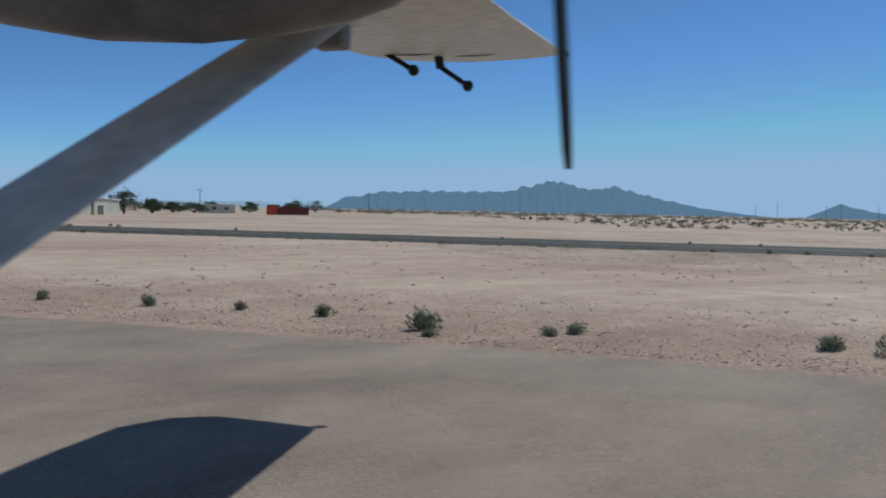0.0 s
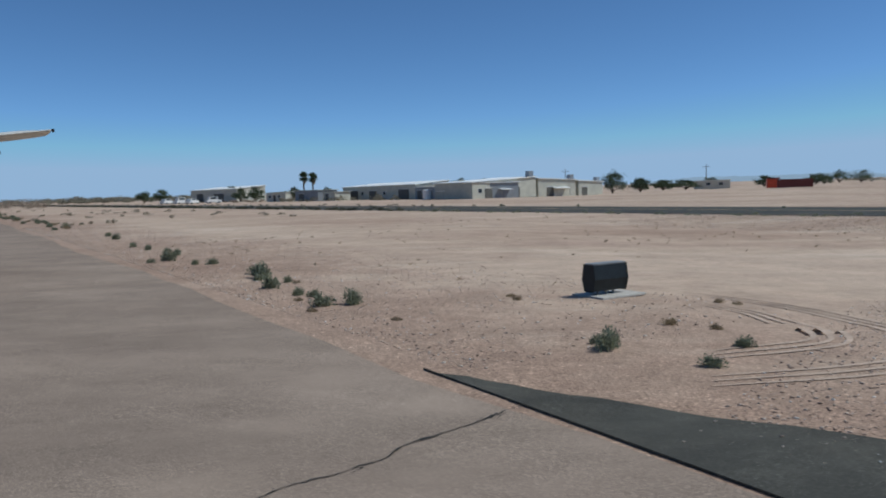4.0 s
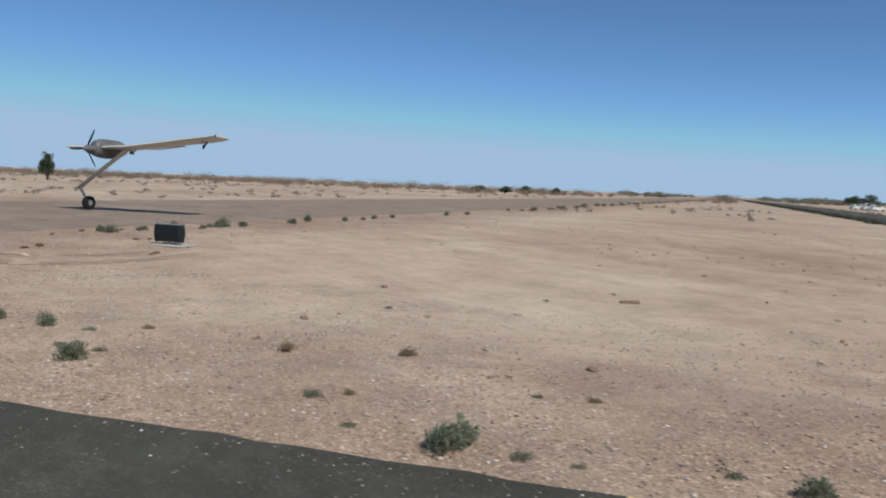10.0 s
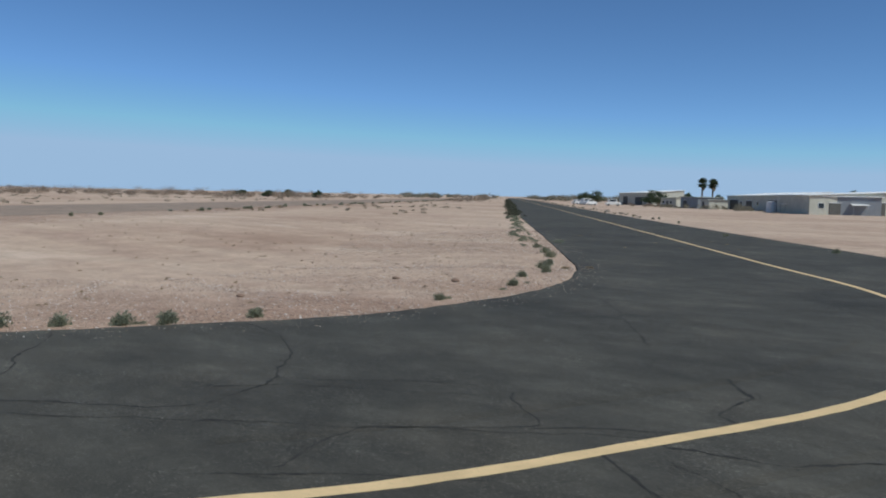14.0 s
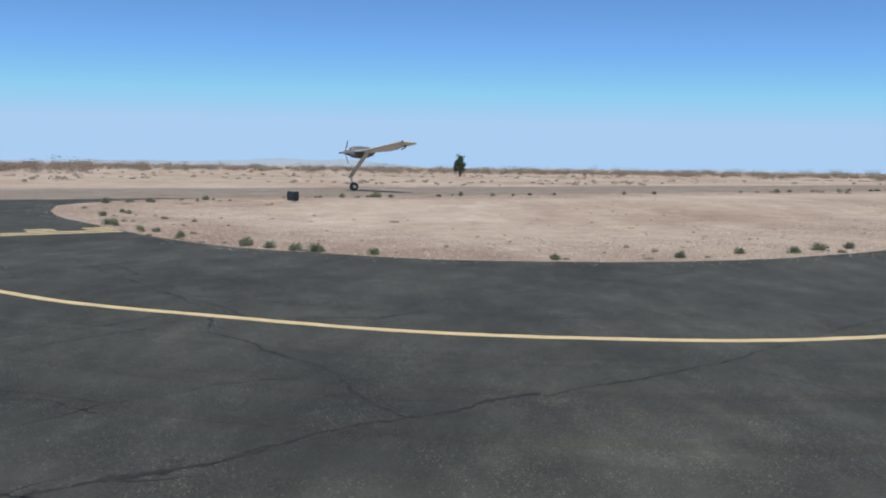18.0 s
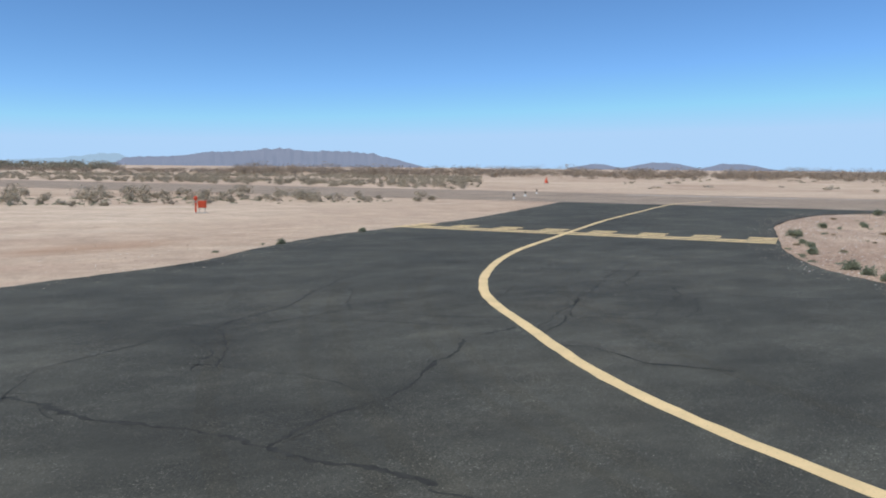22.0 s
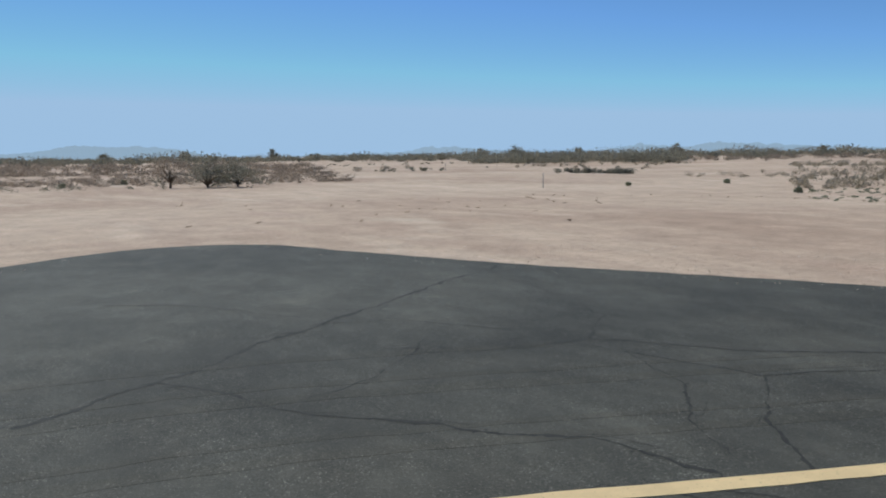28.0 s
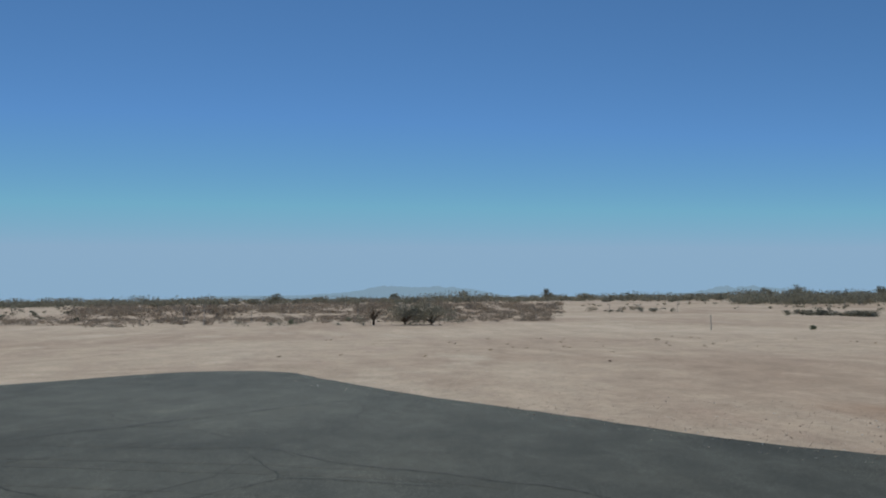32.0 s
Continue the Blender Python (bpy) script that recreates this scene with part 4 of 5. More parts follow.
def signal_cabinet(x, y):
    root = empty("signal_cabinet", (x, y, ground_z(x, y)), 160)
    part("plinth", box_bm((0.9, 0.5, 0.10), (0, 0, 0.03), 0.015), CONC, root)
    for dx in (-0.22, 0.22):
        part("leg", tube_bm((0.12 + dx, 0, 0.05), (0.12 + dx, 0, 0.42), 0.025), STEEL, root)
    cab = part("cabinet_body", box_bm((0.62, 0.42, 0.5), (0.12, 0, 0.66), 0.02), ORANGE, root)
    part("door", box_bm((0.52, 0.015, 0.42), (0.12, -0.217, 0.66), 0.004), ORANGE, cab)
    part("pole", tube_bm((-0.36, 0, 0.05), (-0.36, 0, 0.98), 0.07), ORANGE, root)
    part("lamp_head", ball_bm((-0.36, 0, 1.1), 0.15, 2, squash=(1, 1, 1.15)), ORANGE, root, "round orange lamp head")
    part("collar", tube_bm((-0.36, 0, 0.80), (-0.36, 0, 0.86), 0.1), STEEL, root)
    root.scale = (0.62, 0.62, 0.66)
    return tagged(root, "orange-red signal cabinet with a round-headed pole", "cabinet")


signal_cabinet(-3.1, -8.0)


def edge_marker(x, y):
    root = empty("edge_marker", (x, y, ground_z(x, y)))
    part("base", tube_bm((0, 0, -0.02), (0, 0, 0.06), 0.16, 0.12), WHITEP, root, "white round base")
    part("stem", tube_bm((0, 0, 0.05), (0, 0, 0.22), 0.03), WHITEP, root)
    part("lamp", tube_bm((0, 0, 0.22), (0, 0, 0.40), 0.075, 0.05), BLACK, root, "dark lamp cap")
    return tagged(root, "white edge light with a dark cap on bare soil", "light", "edge lights")


for x, y in ((-28.8, -17.8), (-33.4, -22.5), (-38.1, -27.0)):
    edge_marker(x, y)


def orange_cone(x, y):
    root = empty("marker_cone", (x, y, ground_z(x, y)))
    part("cone", tube_bm((0, 0, 0.05), (0, 0, 0.95), 0.30, 0.06, 14), ORANGE, root)
    part("base_plate", box_bm((0.7, 0.7, 0.07), (0, 0, 0.03), 0.01), BLACK, root)
    return tagged(root, "tall faded orange marker cone on the sand", "cone")


orange_cone(-75.0, -72.0)


def thin_post(x, y, h, lean=0.0):
    root = empty("marker_post", (x, y, ground_z(x, y)))
    part("stake", tube_bm((0, 0, -0.1), (lean, 0, h), 0.03, 0.022, 7), STEEL, root)
    part("cap", ball_bm((lean, 0, h), 0.035, 1), STEEL, root)
    return tagged(root, "thin grey metal stake standing in the sand", "post", "stakes")


thin_post(40.4, -8.2, 1.0)
for i in range(9):
    thin_post(78.0 + i * 3.6, 24.0 - i * 11.5, 1.2, 0.05 * math.sin(i * 2.1))
for x, y, h in ((66.0, 27.5, 1.9), (64.2, 29.0, 1.6)):
    thin_post(x, y, h, 0.1)

# ---- trees ----
def tree(name, x, y, height, spread, leaf_material, label, seed, trunk=0.3, blades=900, leaf=0.35, low=0.25, group="trees"):
    rnd = random.Random(seed)
    root = empty(name, (x, y, ground_z(x, y)))
    bm = bmesh.new()
    fork = height * max(0.06, low * 0.7)
    lean = 0.05 * height * rnd.uniform(-1, 1)
    tube_bm((0, 0, -0.2), (lean, 0, fork), trunk, trunk * 0.75, 9, bm)
    pieces = []
    count = 11
    for k in range(count):
        az, out = k * 2.4 + rnd.uniform(-0.3, 0.3), math.sqrt((k + 0.3) / count) * 0.36
        up = low + (1 - low) * (0.80 - 0.46 * out / 0.36) * (1.0 if k % 2 else rnd.uniform(0.45, 0.8))
        tip = Vector((math.cos(az) * spread * out, math.sin(az) * spread * out, height * max(low + 0.08, up)))
        mid = Vector((lean + tip.x * 0.4, tip.y * 0.4, fork + (tip.z - fork) * 0.55))
        tube_bm((lean, 0, fork * 0.92), mid, trunk * 0.5, trunk * 0.28, 6, bm)
        tube_bm(mid, tip, trunk * 0.28, trunk * 0.08, 5, bm)
        w = spread * rnd.uniform(0.46, 0.66)
        h = height * (1 - low) * rnd.uniform(0.42, 0.6)
        base = height - h if k == 0 else min(tip.z - h * 0.4, height - h)
        pieces.append(place(clump_shape(seed * 31 + k, blades // count, 1.0, 0.0, 6), tip.x, tip.y, base, w, h, az, leaf * 0.5))
    part("trunk", bm, BARK, root)
    leaf_sheet("crown", pieces, leaf_material, root)
    return tagged(root, label, "tree", group)


tree("mesquite_tree", 60.6, 12.6, 2.7, 3.8, BRUSH, "half-bare brown mesquite with spreading limbs", 63, 0.12, 1500, 0.13, 0.22)
tree("mesquite_tree", 59.9, 9.9, 2.7, 4.6, MESQ, "wide grey-green mesquite at the edge of the flat", 62, 0.13, 3400, 0.16, 0.0)
tree("mesquite_tree", 59.3, 7.7, 2.5, 4.2, MESQ, "dense grey-green mesquite beside the brush", 65, 0.12, 3000, 0.16, 0.0)
tree("lone_tree", -190.0, 35.0, 6.0, 3.4, GREEN, "lone rounded dark tree beyond the runway", 64, 0.34, 2600, 0.45, 0.16)
for i, (x, y, h, w) in enumerate([(-257, 218, 3.6, 6), (-262, 212, 3.0, 6), (-248, 226, 3.2, 5), (-271, 205, 3.0, 7), (404, -112, 7.5, 7), (330, -195, 6.5, 8), (372, -60, 6.0, 9), (296, -228, 6.0, 7),
                                  (262, -258, 7.0, 8), (215, -300, 5.4, 9), (410, -30, 5.6, 8), (150, -320, 5.6, 8), (240, -150, 6.0, 9), (390, 30, 5.6, 9)]):
    tree("far_tree", x, y, h, w, MESQ if i > 3 else GREEN, "dusty dark-green tree rising over the brush", 70 + i, 0.3, 2000, 0.6, 0.05)
for i, (x, y, h, w) in enumerate([(-6, 209, 6.6, 7.5), (2, 214, 4.2, 6), (10, 222, 3.2, 7), (17, 226, 3.0, 8), (-46, 214, 5.4, 6), (-40, 216, 5.6, 6), (-54, 216, 5.2, 5), (-86, 236, 4.2, 4.5), (-97, 240, 4.6, 5),
                                  (-112, 252, 5.4, 6), (-120, 262, 5.0, 6), (-160, 296, 6.0, 7), (-170, 304, 5.4, 7), (128, 378, 6.8, 10), (136, 374, 6.4, 11), (30, 246, 4.0, 6), (84, 300, 4.6, 8), (60, 285, 4.4, 7),
                                  (100, 330, 4.6, 9), (-128, 280, 6.4, 5)]):
    tree("airfield_tree", x, y, h, w, GREEN, "rounded dark-green shade tree beside the hangars", 100 + i, 0.28, 3000, 0.45, 0.05)


def palm(x, y, h, seed):
    rnd = random.Random(seed)
    root = empty("fan_palm", (x, y, ground_z(x, y)))
    bm = bmesh.new()
    z = -0.2
    while z < h - 1.0:
        tube_bm((0.04 * math.sin(z), 0, z), (0.04 * math.sin(z + 0.5), 0, z + 0.55), 0.26, 0.22, 9, bm)
        z += 0.5
    part("trunk", bm, BARK, root)
    leaf_sheet("dry_skirt", [place(clump_shape(seed + 40, 500, 1.0, 0.0, 7), 0, 0, h - 4.0, 2.0, 2.6, 0.0, 0.3)], SCRUB, root)
    for k in range(46):
        az, el = rnd.uniform(0, 6.28), rnd.uniform(-0.9, 1.4)
        d = Vector((math.cos(az) * math.cos(el), math.sin(az) * math.cos(el), math.sin(el)))
        b = d.cross(Vector((0, 0, 1))).normalized()
        c = Vector((0, 0, h - 1.7))
        verts, faces = [c + d * 0.2], []
        for j in range(9):
            w = (j - 4) / 4
            verts.append(c + d * (1.75 - 0.5 * abs(w)) * (0.85 + 0.3 * (j % 2)) + b * w * 0.8 + Vector((0, 0, -0.22 * abs(w))))
            if j:
                faces.append((0, j, j + 1))
        obj("frond", verts, faces, GREEN, root)
    return tagged(root, "fan palm with a round green head by the sheds", "palm", "palms")


palm(-95.0, 246.0, 9.0, 5)
palm(-92.6, 248.0, 8.8, 6)

# ---- hangars and sheds ----
def cladding(name, c):
    m = Mat(name, 0.6)
    t = m.n.new("ShaderNodeTexWave")
    t.inputs["Scale"].default_value = 1.6
    m.l.new(m.n.new("ShaderNodeTexCoord").outputs["Object"], t.inputs["Vector"])
    base = m.ramp(m.noise(0.5, 5, 0.7), (0.3, tuple(v * 0.78 for v in c)), (0.7, c))
    m.color(m.mix(base, m.ramp(t.outputs[0], (0.0, 0.88), (1.0, 1.04)), 1.0, "MULTIPLY"))
    m.bump(t.outputs[0], 0.5, 0.03)
    return m.m


TAN = cladding("tan_metal_cladding", (0.60, 0.58, 0.48))
GREYC = cladding("grey_metal_cladding", (0.30, 0.32, 0.34))
ROOFW = varied("white_metal_roof", (0.84, 0.84, 0.81), 0.95, amount=0.08, scale=0.6)
RED = cladding("red_brown_metal", (0.19, 0.055, 0.045))
# dark colour stands in for the shade inside open doorways
DOOR_SHADE = varied("doorway_shade", (0.13, 0.125, 0.11), 0.8)
GLASS = Mat("window_glass", 0.08)
GLASS.color((0.03, 0.04, 0.05))
GLASS.b.inputs["Specular IOR Level"].default_value = 0.8
GLASS = GLASS.m


def shed(name, a, b, depth, h0, h1, wall, label, doors=(), windows=(), coolers=(), awnings=(), roof=None, overhang=0.35, rise=0.0):
    """A shed whose front wall runs from a to b; the roof rises from h0 at a to h1 at b."""
    a, b = Vector(a), Vector(b)
    d = (b - a)
    ln = d.length
    root = empty(name, (a.x, a.y, ground_z(a.x, a.y) - 0.02), math.degrees(math.atan2(d.y, d.x)))
    bm = bmesh.new()
    low = [bm.verts.new(p) for p in ((0, 0, 0), (ln, 0, 0), (ln, depth, 0), (0, depth, 0))]
    top = [bm.verts.new(p) for p in ((0, 0, h0), (ln, 0, h1), (ln, depth, h1 + rise), (0, depth, h0 + rise))]
    for i in range(4):
        bm.faces.new((low[i], low[(i + 1) % 4], top[(i + 1) % 4], top[i]))
    bm.faces.new(top)
    bmesh.ops.recalc_face_normals(bm, faces=bm.faces)
    part("wall_shell", bm, wall, root)
    bm = bmesh.new()
    o = overhang
    rim = ((-o, -o, h0 - rise * o / depth), (ln + o, -o, h1 - rise * o / depth), (ln + o, depth + o, h1 + rise), (-o, depth + o, h0 + rise))
    under = [bm.verts.new((x, y, z + 0.03)) for x, y, z in rim]
    over = [bm.verts.new((x, y, z + 0.19)) for x, y, z in rim]
    bm.faces.new(over), bm.faces.new(under[::-1])
    for i in range(4):
        bm.faces.new((under[i], under[(i + 1) % 4], over[(i + 1) % 4], over[i]))
    part("roof", bm, roof or ROOFW, root, "pale metal roof")
    # openings are solid dark panels on the wall, interior shade in their colour
    for x, w, h in doors:
        dr = part("door", box_bm((w, 0.10, h), (x, -0.03, h / 2)), DOOR_SHADE, root, "dark panel painted as a shaded open doorway")
        part("door_frame", box_bm((w + 0.24, 0.06, 0.12), (x, -0.07, h + 0.06), 0.01), WHITEP, dr)
    for x, w, h, z in windows:
        wi = part("window", box_bm((w + 0.16, 0.08, h + 0.16), (x, -0.02, z), 0.01), WHITEP, root)
        part("pane", box_bm((w, 0.04, h), (x, -0.06, z)), GLASS, wi)
    for x, s in coolers:
        z = h0 + (h1 - h0) * x / ln
        cl = part("cooler", box_bm((1.3 * s, 1.3 * s, 1.2 * s), (x, 1.2, z + 0.85 * s), 0.03), GREYC, root, "dark grey rooftop cooler")
        part("duct", box_bm((0.8 * s, 1.0, 0.5 * s), (x, 0.3, z + 0.1), 0.02), GREYC, cl)
        part("stand", box_bm((1.5 * s, 1.5 * s, 0.12), (x, 1.2, z + 0.2), 0.01), STEEL, cl)
    for x, w in awnings:
        bm = box_bm((w, 1.6, 0.08))
        bmesh.ops.transform(bm, matrix=Matrix.Translation((x, -0.8, 2.0)) @ Matrix.Rotation(radians(12), 4, "X"), verts=bm.verts)
        aw = part("awning", bm, WHITEP, root, "small white awning")
        for dx in (-0.45, 0.45):
            part("prop", tube_bm((x + dx * w, -1.5, 0), (x + dx * w, -1.5, 1.85), 0.04, seg=6), STEEL, aw)
    return tagged(root, label, "hangar" if ln > 15 else "shed", "airfield buildings")


shed("hangar", (-42.6, 171.2), (-28.0, 184.0), 13, 3.5, 4.5, TAN, "large tan metal hangar with a pale sloping roof", doors=((5.0, 2.6, 2.2), (13.0, 2.4, 2.4)), awnings=((9.0, 3.2),), coolers=((18.6, 1.0),), windows=((2.2, 1.0, 0.9, 1.7),))
shed("hangar", (-27.4, 184.5), (-18.0, 191.1), 12, 4.2, 3.7, TAN, "tan metal hangar with a rooftop cooler", doors=((3.6, 2.0, 2.2),), awnings=((6.4, 4.4),), coolers=((10.9, 0.9),))
shed("hangar", (-17.2, 191.6), (-10.7, 196.8), 10, 3.6, 3.2, TAN, "small tan hangar at the end of the row", doors=((2.0, 1.8, 2.1),), coolers=((7.4, 0.8),))
shed("hangar", (-50.4, 182.6), (-43.0, 171.7), 13, 3.3, 3.4, GREYC, "blue-grey hangar end with shade-dark bay panels", doors=((3.4, 4.2, 2.5), (9.6, 4.0, 2.5)), awnings=((3.0, 3.4),))
shed("hangar", (-79.5, 226.0), (-57.0, 200.5), 11, 3.5, 3.7, TAN, "long open-fronted shed with a white roof", doors=((5, 5.5, 2.6), (15, 3.5, 2.4), (29, 4.5, 2.6)), windows=((10, 1.2, 0.9, 1.7), (20.5, 1.2, 0.9, 1.7)), rise=0.9)
shed("shed", (-57.0, 199.8), (-51.0, 188.0), 9, 2.9, 2.9, GREYC, "low grey shed with parked equipment bays", doors=((3, 3.0, 2.2), (9, 3.0, 2.2)))
shed("shed", (-94.0, 229.0), (-86.0, 222.0), 7, 3.0, 3.0, GREYC, "plain pale grey shed with metal cladding", doors=((3.0, 2.2, 2.2),), roof=TAN)
shed("shed", (-105.5, 240.5), (-98.5, 236.0), 6, 2.6, 2.8, TAN, "small tan house with a low roof", windows=((1.6, 0.9, 0.8, 1.5), (5.6, 0.9, 0.8, 1.5)), doors=((3.6, 0.9, 2.0),), roof=TAN)
shed("hangar", (-146.5, 290.0), (-124.0, 272.0), 12, 4.3, 4.5, TAN, "white-roofed hangar far along the taxiway", doors=((6, 4, 3.2), (18, 6, 3.0)), rise=1.0)
shed("shed", (-84.0, 219.5), (-80.0, 215.0), 5, 2.4, 2.4, TAN, "small tan outbuilding beside the long shed", doors=((2, 1.4, 2.0),), roof=TAN)
shed("shed", (22.0, 232.0), (31.0, 231.0), 6, 2.3, 2.4, TAN, "low pale building among the trees", windows=((3, 1.2, 0.8, 1.4), (6.5, 1.2, 0.8, 1.4)))
shed("shed", (1105.0, 1372.0), (1125.0, 1362.0), 12, 6.0, 6.0, ROOFW, "white building on the far plain")


weed_band("shrubs", "dusty shrubs growing in front of the sheds", [Vector((-60, 194)), Vector((-72, 209)), Vector((-86, 216)), Vector((-100, 230))], 2.2, 1.8, 2.2, 0.7, MESQ, 0.22, 35)
weed_band("shrubs", "dry brown shrubs beside the far hangar", [Vector((-104, 233)), Vector((-122, 262)), Vector((-146, 284))], 3.0, 3.5, 2.0, 0.6, BRUSH, 0.22, 36)


def water_tank(x, y):
    root = empty("water_tank", (x, y, ground_z(x, y) - 0.02))
    tank = part("tank", tube_bm((0, 0, 0.15), (0, 0, 2.2), 0.95, seg=24), WHITEP, root)
    part("lid", tube_bm((0, 0, 2.2), (0, 0, 2.34), 0.9, 0.5, 24), WHITEP, tank)
    part("outlet_pipe", tube_bm((0.9, 0, 0.4), (1.4, 0, 0.4), 0.06), STEEL, tank)
    part("slab", box_bm((2.3, 2.3, 0.16), (0, 0, 0.08), 0.02), CONC, root)
    return tagged(root, "white round water tank standing by the hangar", "tank")


water_tank(-53.0, 181.5)


def container(x, y, turn):
    root = empty("freight_container", (x, y, ground_z(x, y) - 0.02), turn)
    body = part("box", box_bm((9.6, 2.5, 2.4), (1.3, 0, 1.25), 0.03), RED, root)
    for k in range(14):
        part("rib", box_bm((0.12, 0.06, 2.2), (-3.2 + k * 0.7, -1.27, 1.25)), RED, body)
    part("end_box", box_bm((2.6, 2.5, 2.5), (-4.85, 0, 1.3), 0.03), ORANGE, root, "orange-red end section")
    part("roof_hatch", box_bm((3.4, 2.2, 0.5), (-4.4, 0, 2.75), 0.05), RED, root)
    return tagged(root, "red-brown metal container with an orange end", "container")


container(48.5, 233.0, -12)


def parked_car(x, y, turn, tall):
    root = empty("parked_car", (x, y, ground_z(x, y) - 0.02), turn)
    part("body", box_bm((4.6, 1.85, 0.75), (0, 0, 0.72), 0.12), WHITEP, root)
    cab = part("cabin", box_bm((2.7, 1.65, tall), (-0.25, 0, 1.05 + tall / 2), 0.16), WHITEP, root)
    for dy in (-0.84, 0.84):
        part("side_window", box_bm((2.1, 0.03, tall * 0.6), (-0.25, dy, 1.08 + tall * 0.55)), GLASS, cab)
    part("windscreen", box_bm((0.03, 1.35, tall * 0.6), (1.12, 0, 1.08 + tall * 0.5)), GLASS, cab)
    for dx in (-1.45, 1.45):
        for dy in (-0.86, 0.86):
            wh = part("wheel", tube_bm((dx, dy - 0.1, 0.33), (dx, dy + 0.1, 0.33), 0.33, seg=14), BLACK, root)
            part("rim", tube_bm((dx, dy - 0.11, 0.33), (dx, dy + 0.11, 0.33), 0.19, seg=10), STEEL, wh)
    return tagged(root, "white car parked on the sand by the hangars", "car", "parked cars")


for x, y, turn, tall in ((-140.0, 250.0, 70, 0.7), (-133.0, 243.5, 58, 1.05), (-126.0, 233.5, 75, 0.65), (-122.0, 241.0, 40, 1.0)):
    parked_car(x, y, turn, tall)


def utility_pole(x, y, h):
    root = empty("utility_pole", (x, y, ground_z(x, y)))
    part("pole", tube_bm((0, 0, -0.3), (0, 0, h), 0.16, 0.10, 8), BARK, root)
    part("crossarm", box_bm((2.2, 0.12, 0.12), (0, 0, h - 0.7), 0.01), BARK, root)
    for dx in (-0.9, 0.0, 0.9):
        part("insulator", tube_bm((dx, 0, h - 0.64), (dx, 0, h - 0.45), 0.05, seg=6), STEEL, root)
    return tagged(root, "wooden utility pole with a crossarm", "pole", "utility poles")


for az, r, h in ((-57.0, 640, 13), (-58.4, 620, 13), (-61.5, 600, 12), (-62.6, 640, 14), (-65.0, 660, 12), (-8.0, 250, 8), (-24.0, 330, 9), (3.0, 240, 7.5)):
    utility_pole(-math.sin(radians(az)) * r, 20 + math.cos(radians(az)) * r, h)

# ---- mountains: far backdrop, air haze put in as glow ----
# Distance haze is baked in as emission; the dark base barely takes light.
def haze_glow_mat(name, glow, base):
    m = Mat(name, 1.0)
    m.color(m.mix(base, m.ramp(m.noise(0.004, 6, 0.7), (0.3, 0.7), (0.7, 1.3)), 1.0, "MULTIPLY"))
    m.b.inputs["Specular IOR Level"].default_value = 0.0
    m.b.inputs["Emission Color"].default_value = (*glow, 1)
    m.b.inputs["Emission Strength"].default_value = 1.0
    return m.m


# glow tints imitate hazy air in front of the ranges, not rock colour
BLUE_RANGE = haze_glow_mat("blue_haze_glow_mountain", (0.128, 0.205, 0.292), (0.014, 0.016, 0.020))
PURPLE_RANGE = haze_glow_mat("purple_haze_glow_mountain", (0.195, 0.215, 0.285), (0.035, 0.030, 0.032))
FAINT_RANGE = haze_glow_mat("rosy_haze_glow_mountain", (0.400, 0.440, 0.520), (0.012, 0.012, 0.014))
PALE_RANGE = haze_glow_mat("pale_haze_glow_mountain", (0.315, 0.405, 0.510), (0.012, 0.014, 0.016))


def mountain_range(label, keys, mat, r=4400.0, rough=0.12, seed=0):
    """keys: bearing and height of the crest in degrees."""
    az0, az1 = keys[0][0], keys[-1][0]
    n = max(24, int(abs(az1 - az0) * 14))
    ks = sorted(keys)
    verts, faces = [], []
    for i in range(n + 1):
        az = min(az0, az1) + abs(az1 - az0) * i / n
        el = float(np.interp(az, [k[0] for k in ks], [k[1] for k in ks]))
        el *= 1 + rough * (noise.noise(Vector((az * 1.7, seed, 0))) + 0.45 * noise.noise(Vector((az * 4.1, seed, 4))) + 0.16 * noise.noise(Vector((az * 9.0, seed, 9))))
        a = radians(az)
        top = max(0.0, math.tan(radians(el)) * r) + 2
        for f, dr in ((0.0, -520), (0.35, -330), (0.72, -130), (1.0, 0), (0.0, 180)):
            rr = r + dr + 130 * noise.noise(Vector((az * 2.6, f * 3, seed)))
            verts.append((-math.sin(a) * rr, 20 + math.cos(a) * rr, -6 + (top + 6) * f * (1 + (0.15 * noise.noise(Vector((az * 2, f * 5, seed + 2))) if 0 < f < 1 else 0))))
        if i:
            k = 5 * i
            faces += [(k - 5 + j, k + j, k + j + 1, k - 4 + j) for j in range(4)]
    return tagged(obj("mountain_range", verts, faces, mat, smooth_shade=True), label, "mountains", kind="structure")


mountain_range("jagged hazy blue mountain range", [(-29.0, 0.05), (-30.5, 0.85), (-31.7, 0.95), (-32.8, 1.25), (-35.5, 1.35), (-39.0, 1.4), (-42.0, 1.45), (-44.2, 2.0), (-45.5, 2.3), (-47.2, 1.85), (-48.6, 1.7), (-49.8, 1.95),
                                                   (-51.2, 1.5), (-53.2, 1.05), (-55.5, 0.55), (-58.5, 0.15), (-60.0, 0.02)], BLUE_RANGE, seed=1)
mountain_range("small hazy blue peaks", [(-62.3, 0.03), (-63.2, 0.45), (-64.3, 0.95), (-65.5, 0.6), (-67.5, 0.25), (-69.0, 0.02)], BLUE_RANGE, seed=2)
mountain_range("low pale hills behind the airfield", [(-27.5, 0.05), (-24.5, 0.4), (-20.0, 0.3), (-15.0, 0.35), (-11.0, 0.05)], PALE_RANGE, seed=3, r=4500)
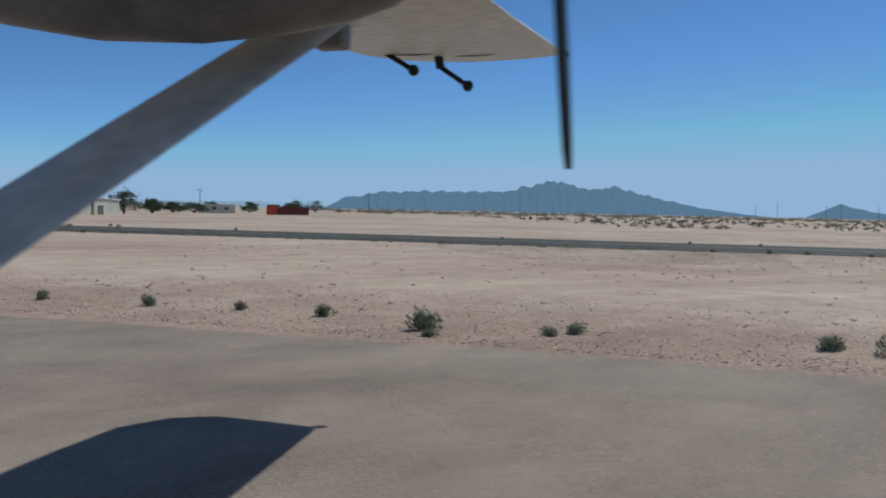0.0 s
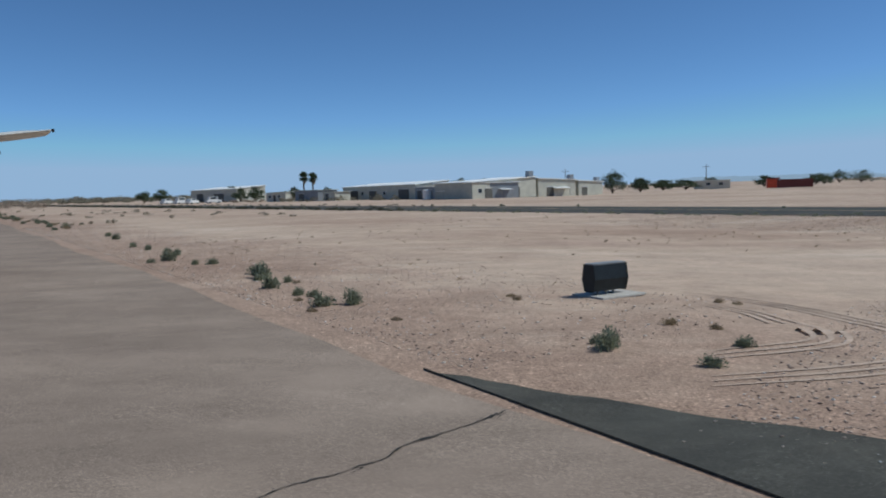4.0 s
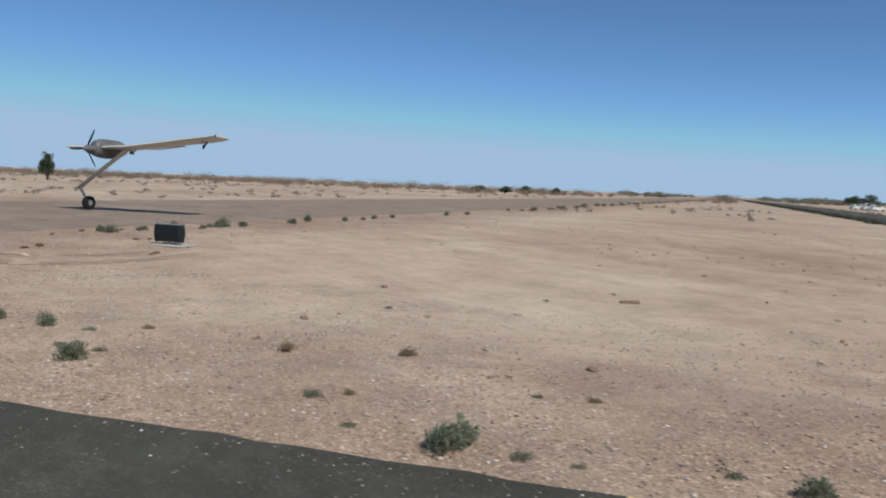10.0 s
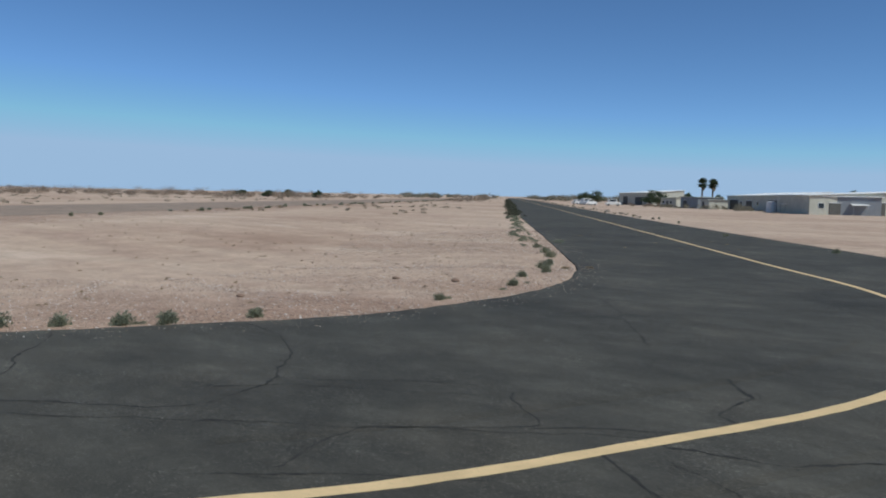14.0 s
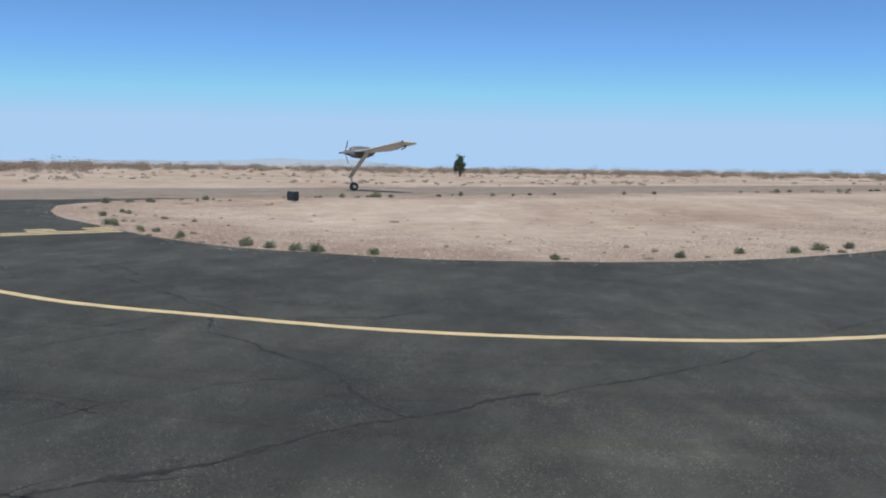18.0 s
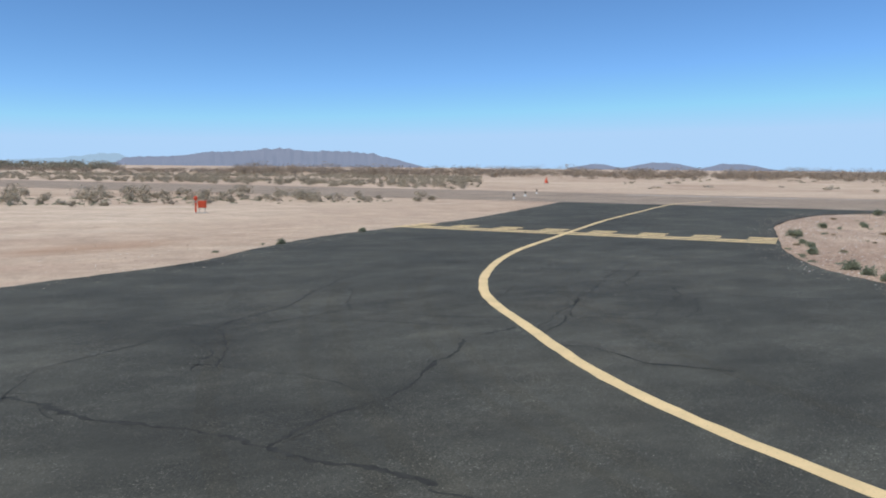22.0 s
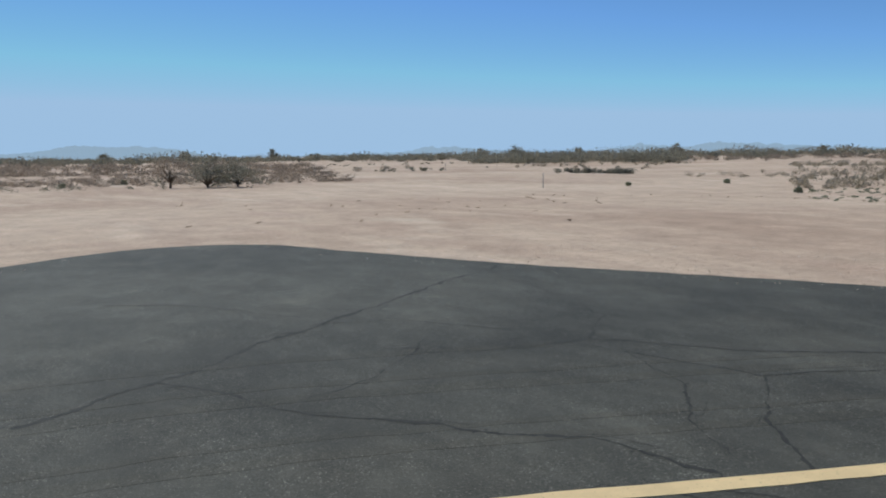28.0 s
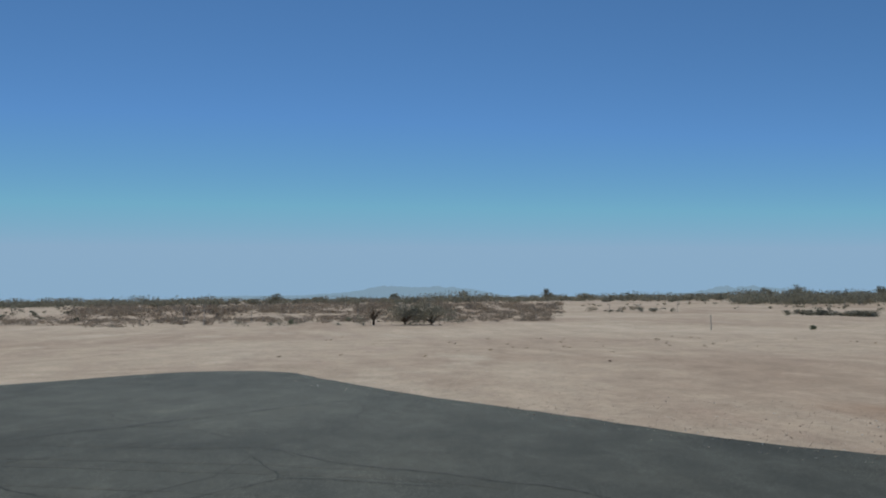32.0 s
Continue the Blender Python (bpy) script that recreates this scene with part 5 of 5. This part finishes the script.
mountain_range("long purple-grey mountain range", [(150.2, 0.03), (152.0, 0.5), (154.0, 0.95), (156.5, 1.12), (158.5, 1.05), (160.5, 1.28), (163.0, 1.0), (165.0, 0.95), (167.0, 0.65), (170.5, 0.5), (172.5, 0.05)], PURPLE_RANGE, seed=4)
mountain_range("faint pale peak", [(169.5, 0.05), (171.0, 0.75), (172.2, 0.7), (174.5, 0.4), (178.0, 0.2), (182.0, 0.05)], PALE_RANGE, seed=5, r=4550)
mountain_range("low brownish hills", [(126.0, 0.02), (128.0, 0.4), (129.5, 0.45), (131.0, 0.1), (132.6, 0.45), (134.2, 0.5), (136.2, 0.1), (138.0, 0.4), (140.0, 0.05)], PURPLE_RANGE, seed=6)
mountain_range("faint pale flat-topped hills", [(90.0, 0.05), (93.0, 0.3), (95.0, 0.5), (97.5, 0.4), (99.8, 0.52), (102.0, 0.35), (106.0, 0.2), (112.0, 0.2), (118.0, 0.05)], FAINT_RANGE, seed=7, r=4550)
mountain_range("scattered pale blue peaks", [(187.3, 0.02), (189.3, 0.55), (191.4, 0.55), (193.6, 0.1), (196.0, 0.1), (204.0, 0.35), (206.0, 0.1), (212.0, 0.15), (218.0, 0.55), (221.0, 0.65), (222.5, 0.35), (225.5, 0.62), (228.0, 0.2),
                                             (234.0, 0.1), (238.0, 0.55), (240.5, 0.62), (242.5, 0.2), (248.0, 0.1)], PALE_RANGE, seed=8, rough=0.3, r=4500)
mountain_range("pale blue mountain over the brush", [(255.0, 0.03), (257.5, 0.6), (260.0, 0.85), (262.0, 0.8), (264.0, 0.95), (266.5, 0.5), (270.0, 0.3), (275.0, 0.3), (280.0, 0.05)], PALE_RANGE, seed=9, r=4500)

# ---- parked aircraft: the wing side that is seen ----
AIRCREAM = varied("cream_aircraft_paint", (0.62, 0.60, 0.54), 0.35, amount=0.08, scale=0.5)
AIRGREY = varied("dark_grey_cowling", (0.16, 0.15, 0.145), 0.4, amount=0.3, scale=3.0)
RUBBER = varied("black_rubber", (0.02, 0.02, 0.02), 0.8)


def loft(sections, mat, parent, name, label=""):
    bm = bmesh.new()
    rings = [[bm.verts.new(v) for v in s] for s in sections]
    n = len(rings[0])
    for p, q in zip(rings, rings[1:]):
        for i in range(n):
            bm.faces.new((p[i], p[(i + 1) % n], q[(i + 1) % n], q[i]))
    bm.faces.new(rings[0][::-1]), bm.faces.new(rings[-1])
    bmesh.ops.recalc_face_normals(bm, faces=bm.faces)
    ob = part(name, bm, mat, parent, label)
    ob.data.shade_smooth()
    ob.data.set_sharp_from_angle(angle=radians(35))
    return ob


def foil(y, z, lead, chord, thick, n=18, droop=0.0):
    """An upright wing section at y: lead edge at x = lead."""
    pts = []
    for k in range(n):
        w = 2 * math.pi * k / n
        u = (1 - math.cos(w)) / 2
        t = thick * (1.48 * math.sqrt(u) - 0.63 * u - 1.75 * u * u + 1.42 * u ** 3 - 0.5 * u ** 4)
        pts.append((lead - u * chord, y, z + (t if w < math.pi else -0.55 * t) - droop * u))
    return pts


def aircraft():
    root = new("parked_aircraft")
    root.matrix_basis = Matrix(((0.585, 0.811, 0, -62.63), (-0.811, 0.585, 0, 15.84), (0, 0, 1, 0), (0, 0, 0, 1)))
    under = lambda y: 3.56 + 0.125 * max(0.0, y - 4.2)
    plan = ((0.9, -1.10, -3.34), (3.0, -1.15, -3.36), (5.0, -1.24, -3.44), (7.0, -1.33, -3.50), (8.8, -1.38, -3.52), (9.8, -1.42, -3.46), (10.35, -1.44, -3.15), (10.62, -1.46, -2.70))
    loft([foil(y, under(y) + 0.04, front, front - back, 0.24 - 0.12 * (y > 10), droop=0.08 if y > 8 else 0.03) for y, front, back in plan], AIRCREAM, root, "wing")
    loft([foil(y, under(y) - 0.03, -3.44, 0.42, 0.07) for y in (0.9, 5.2, 7.2)], AIRCREAM, root, "flap")
    part("tip_light", ball_bm((-1.45, 10.66, under(10.6) + 0.03), 0.06, 2, squash=(1.3, 0.8, 1)), BLACK, root)
    low, high = Vector((-2.45, 0.55, 1.24)), Vector((-1.93, 4.60, 3.60))
    secs = []
    for t in (0.0, 0.25, 0.5, 0.75, 0.93, 1.0):
        c = low.lerp(high, t)
        secs.append([(c.x + 0.25 + x0 * 0.25, c.y - 0.5 * z0, c.z + 0.86 * z0) for x0, _, z0 in foil(0, 0, 0, 2.0, 0.075)])
    loft(secs, AIRCREAM, root, "wing_strut")
    fairing = part("strut_fairing", box_bm((0.34, 0.26, 0.30), (-2.12, 4.72, 3.60), 0.05), AIRCREAM, root)
    part("fairing_cuff", box_bm((0.22, 0.18, 0.22), (-2.10, 4.66, 3.40), 0.04), AIRGREY, fairing)
    ncl = []
    for x, ry, rz, z in ((-3.7, 0.12, 0.10, 3.66), (-3.4, 0.26, 0.30, 3.56), (-3.0, 0.36, 0.46, 3.57), (-2.5, 0.42, 0.53, 3.55), (-2.0, 0.44, 0.55, 3.54), (-1.6, 0.43, 0.54, 3.55),
                         (-1.3, 0.40, 0.50, 3.55), (-1.12, 0.36, 0.45, 3.55), (-1.0, 0.30, 0.36, 3.54), (-0.94, 0.20, 0.24, 3.53)):
        ncl.append([(x, 3.0 + ry * math.cos(k * math.pi / 16), z + rz * math.sin(k * math.pi / 16)) for k in range(32)])
    nac = loft(ncl, AIRGREY, root, "engine_nacelle", "dark blotchy grey engine cowling")
    part("exhaust_stub", tube_bm((-0.95, 2.62, 3.35), (-1.35, 2.50, 3.30), 0.09, 0.10, 12), AIRGREY, nac)
    prop = loft([[(x, 3.0 + r * math.cos(k * math.pi / 8), 3.5 + r * math.sin(k * math.pi / 8)) for k in range(16)] for x, r in ((-0.95, 0.21), (-0.62, 0.20), (-0.45, 0.18), (-0.30, 0.11), (-0.18, 0.03))], AIRGREY, root, "propeller", "grey pointed spinner")
    for k in range(3):
        a = radians(-58 + 120 * k)
        d, s = Vector((0, math.cos(a), math.sin(a))), Vector((0.22, -0.97 * math.sin(a), 0.97 * math.cos(a))).normalized()
        c = Vector((-0.46, 3.0, 3.5))
        secs = []
        for r, w in ((0.15, 0.04), (0.40, 0.060), (0.75, 0.062), (1.08, 0.045), (1.18, 0.015)):
            nrm = d.cross(s)
            secs.append([c + d * r + s * w * math.cos(j * math.pi / 4) + nrm * 0.018 * math.sin(j * math.pi / 4) for j in range(8)])
        loft(secs, BLACK, prop, "blade")
    for y, x, top, knee, ball in ((8.75, -3.31, 4.18, 4.11, (-2.94, 8.85, 3.91)), (9.2, -2.74, 4.22, 3.99, (-2.39, 9.25, 3.78))):
        arm = part("balance_arm", tube_bm((x - 0.02, y, top), (x + 0.02, y, knee), 0.055), BLACK, root, "black balance arm")
        part("rod", tube_bm((x + 0.01, y, knee + 0.02), ball, 0.030), BLACK, arm)
        part("ball_weight", ball_bm(ball, 0.068, 2), BLACK, arm)
        part("hinge_fairing", ball_bm((x + 0.42, y, under(y) - 0.01), 0.085, 2, squash=(4.6, 0.9, 0.75)), AIRGREY, arm)
    leg = part("landing_gear", tube_bm((-2.45, 0.60, 1.34), (-2.45, 1.25, 0.42), 0.09, 0.07), AIRCREAM, root)
    part("tyre", tube_bm((-2.45, 1.16, 0.40), (-2.45, 1.42, 0.40), 0.40, seg=28), RUBBER, leg)
    part("hub", tube_bm((-2.45, 1.14, 0.40), (-2.45, 1.44, 0.40), 0.16, seg=16), STEEL, leg)
    return tagged(root, "high-wing aircraft side with strut, engine and propeller", "aircraft")


aircraft()
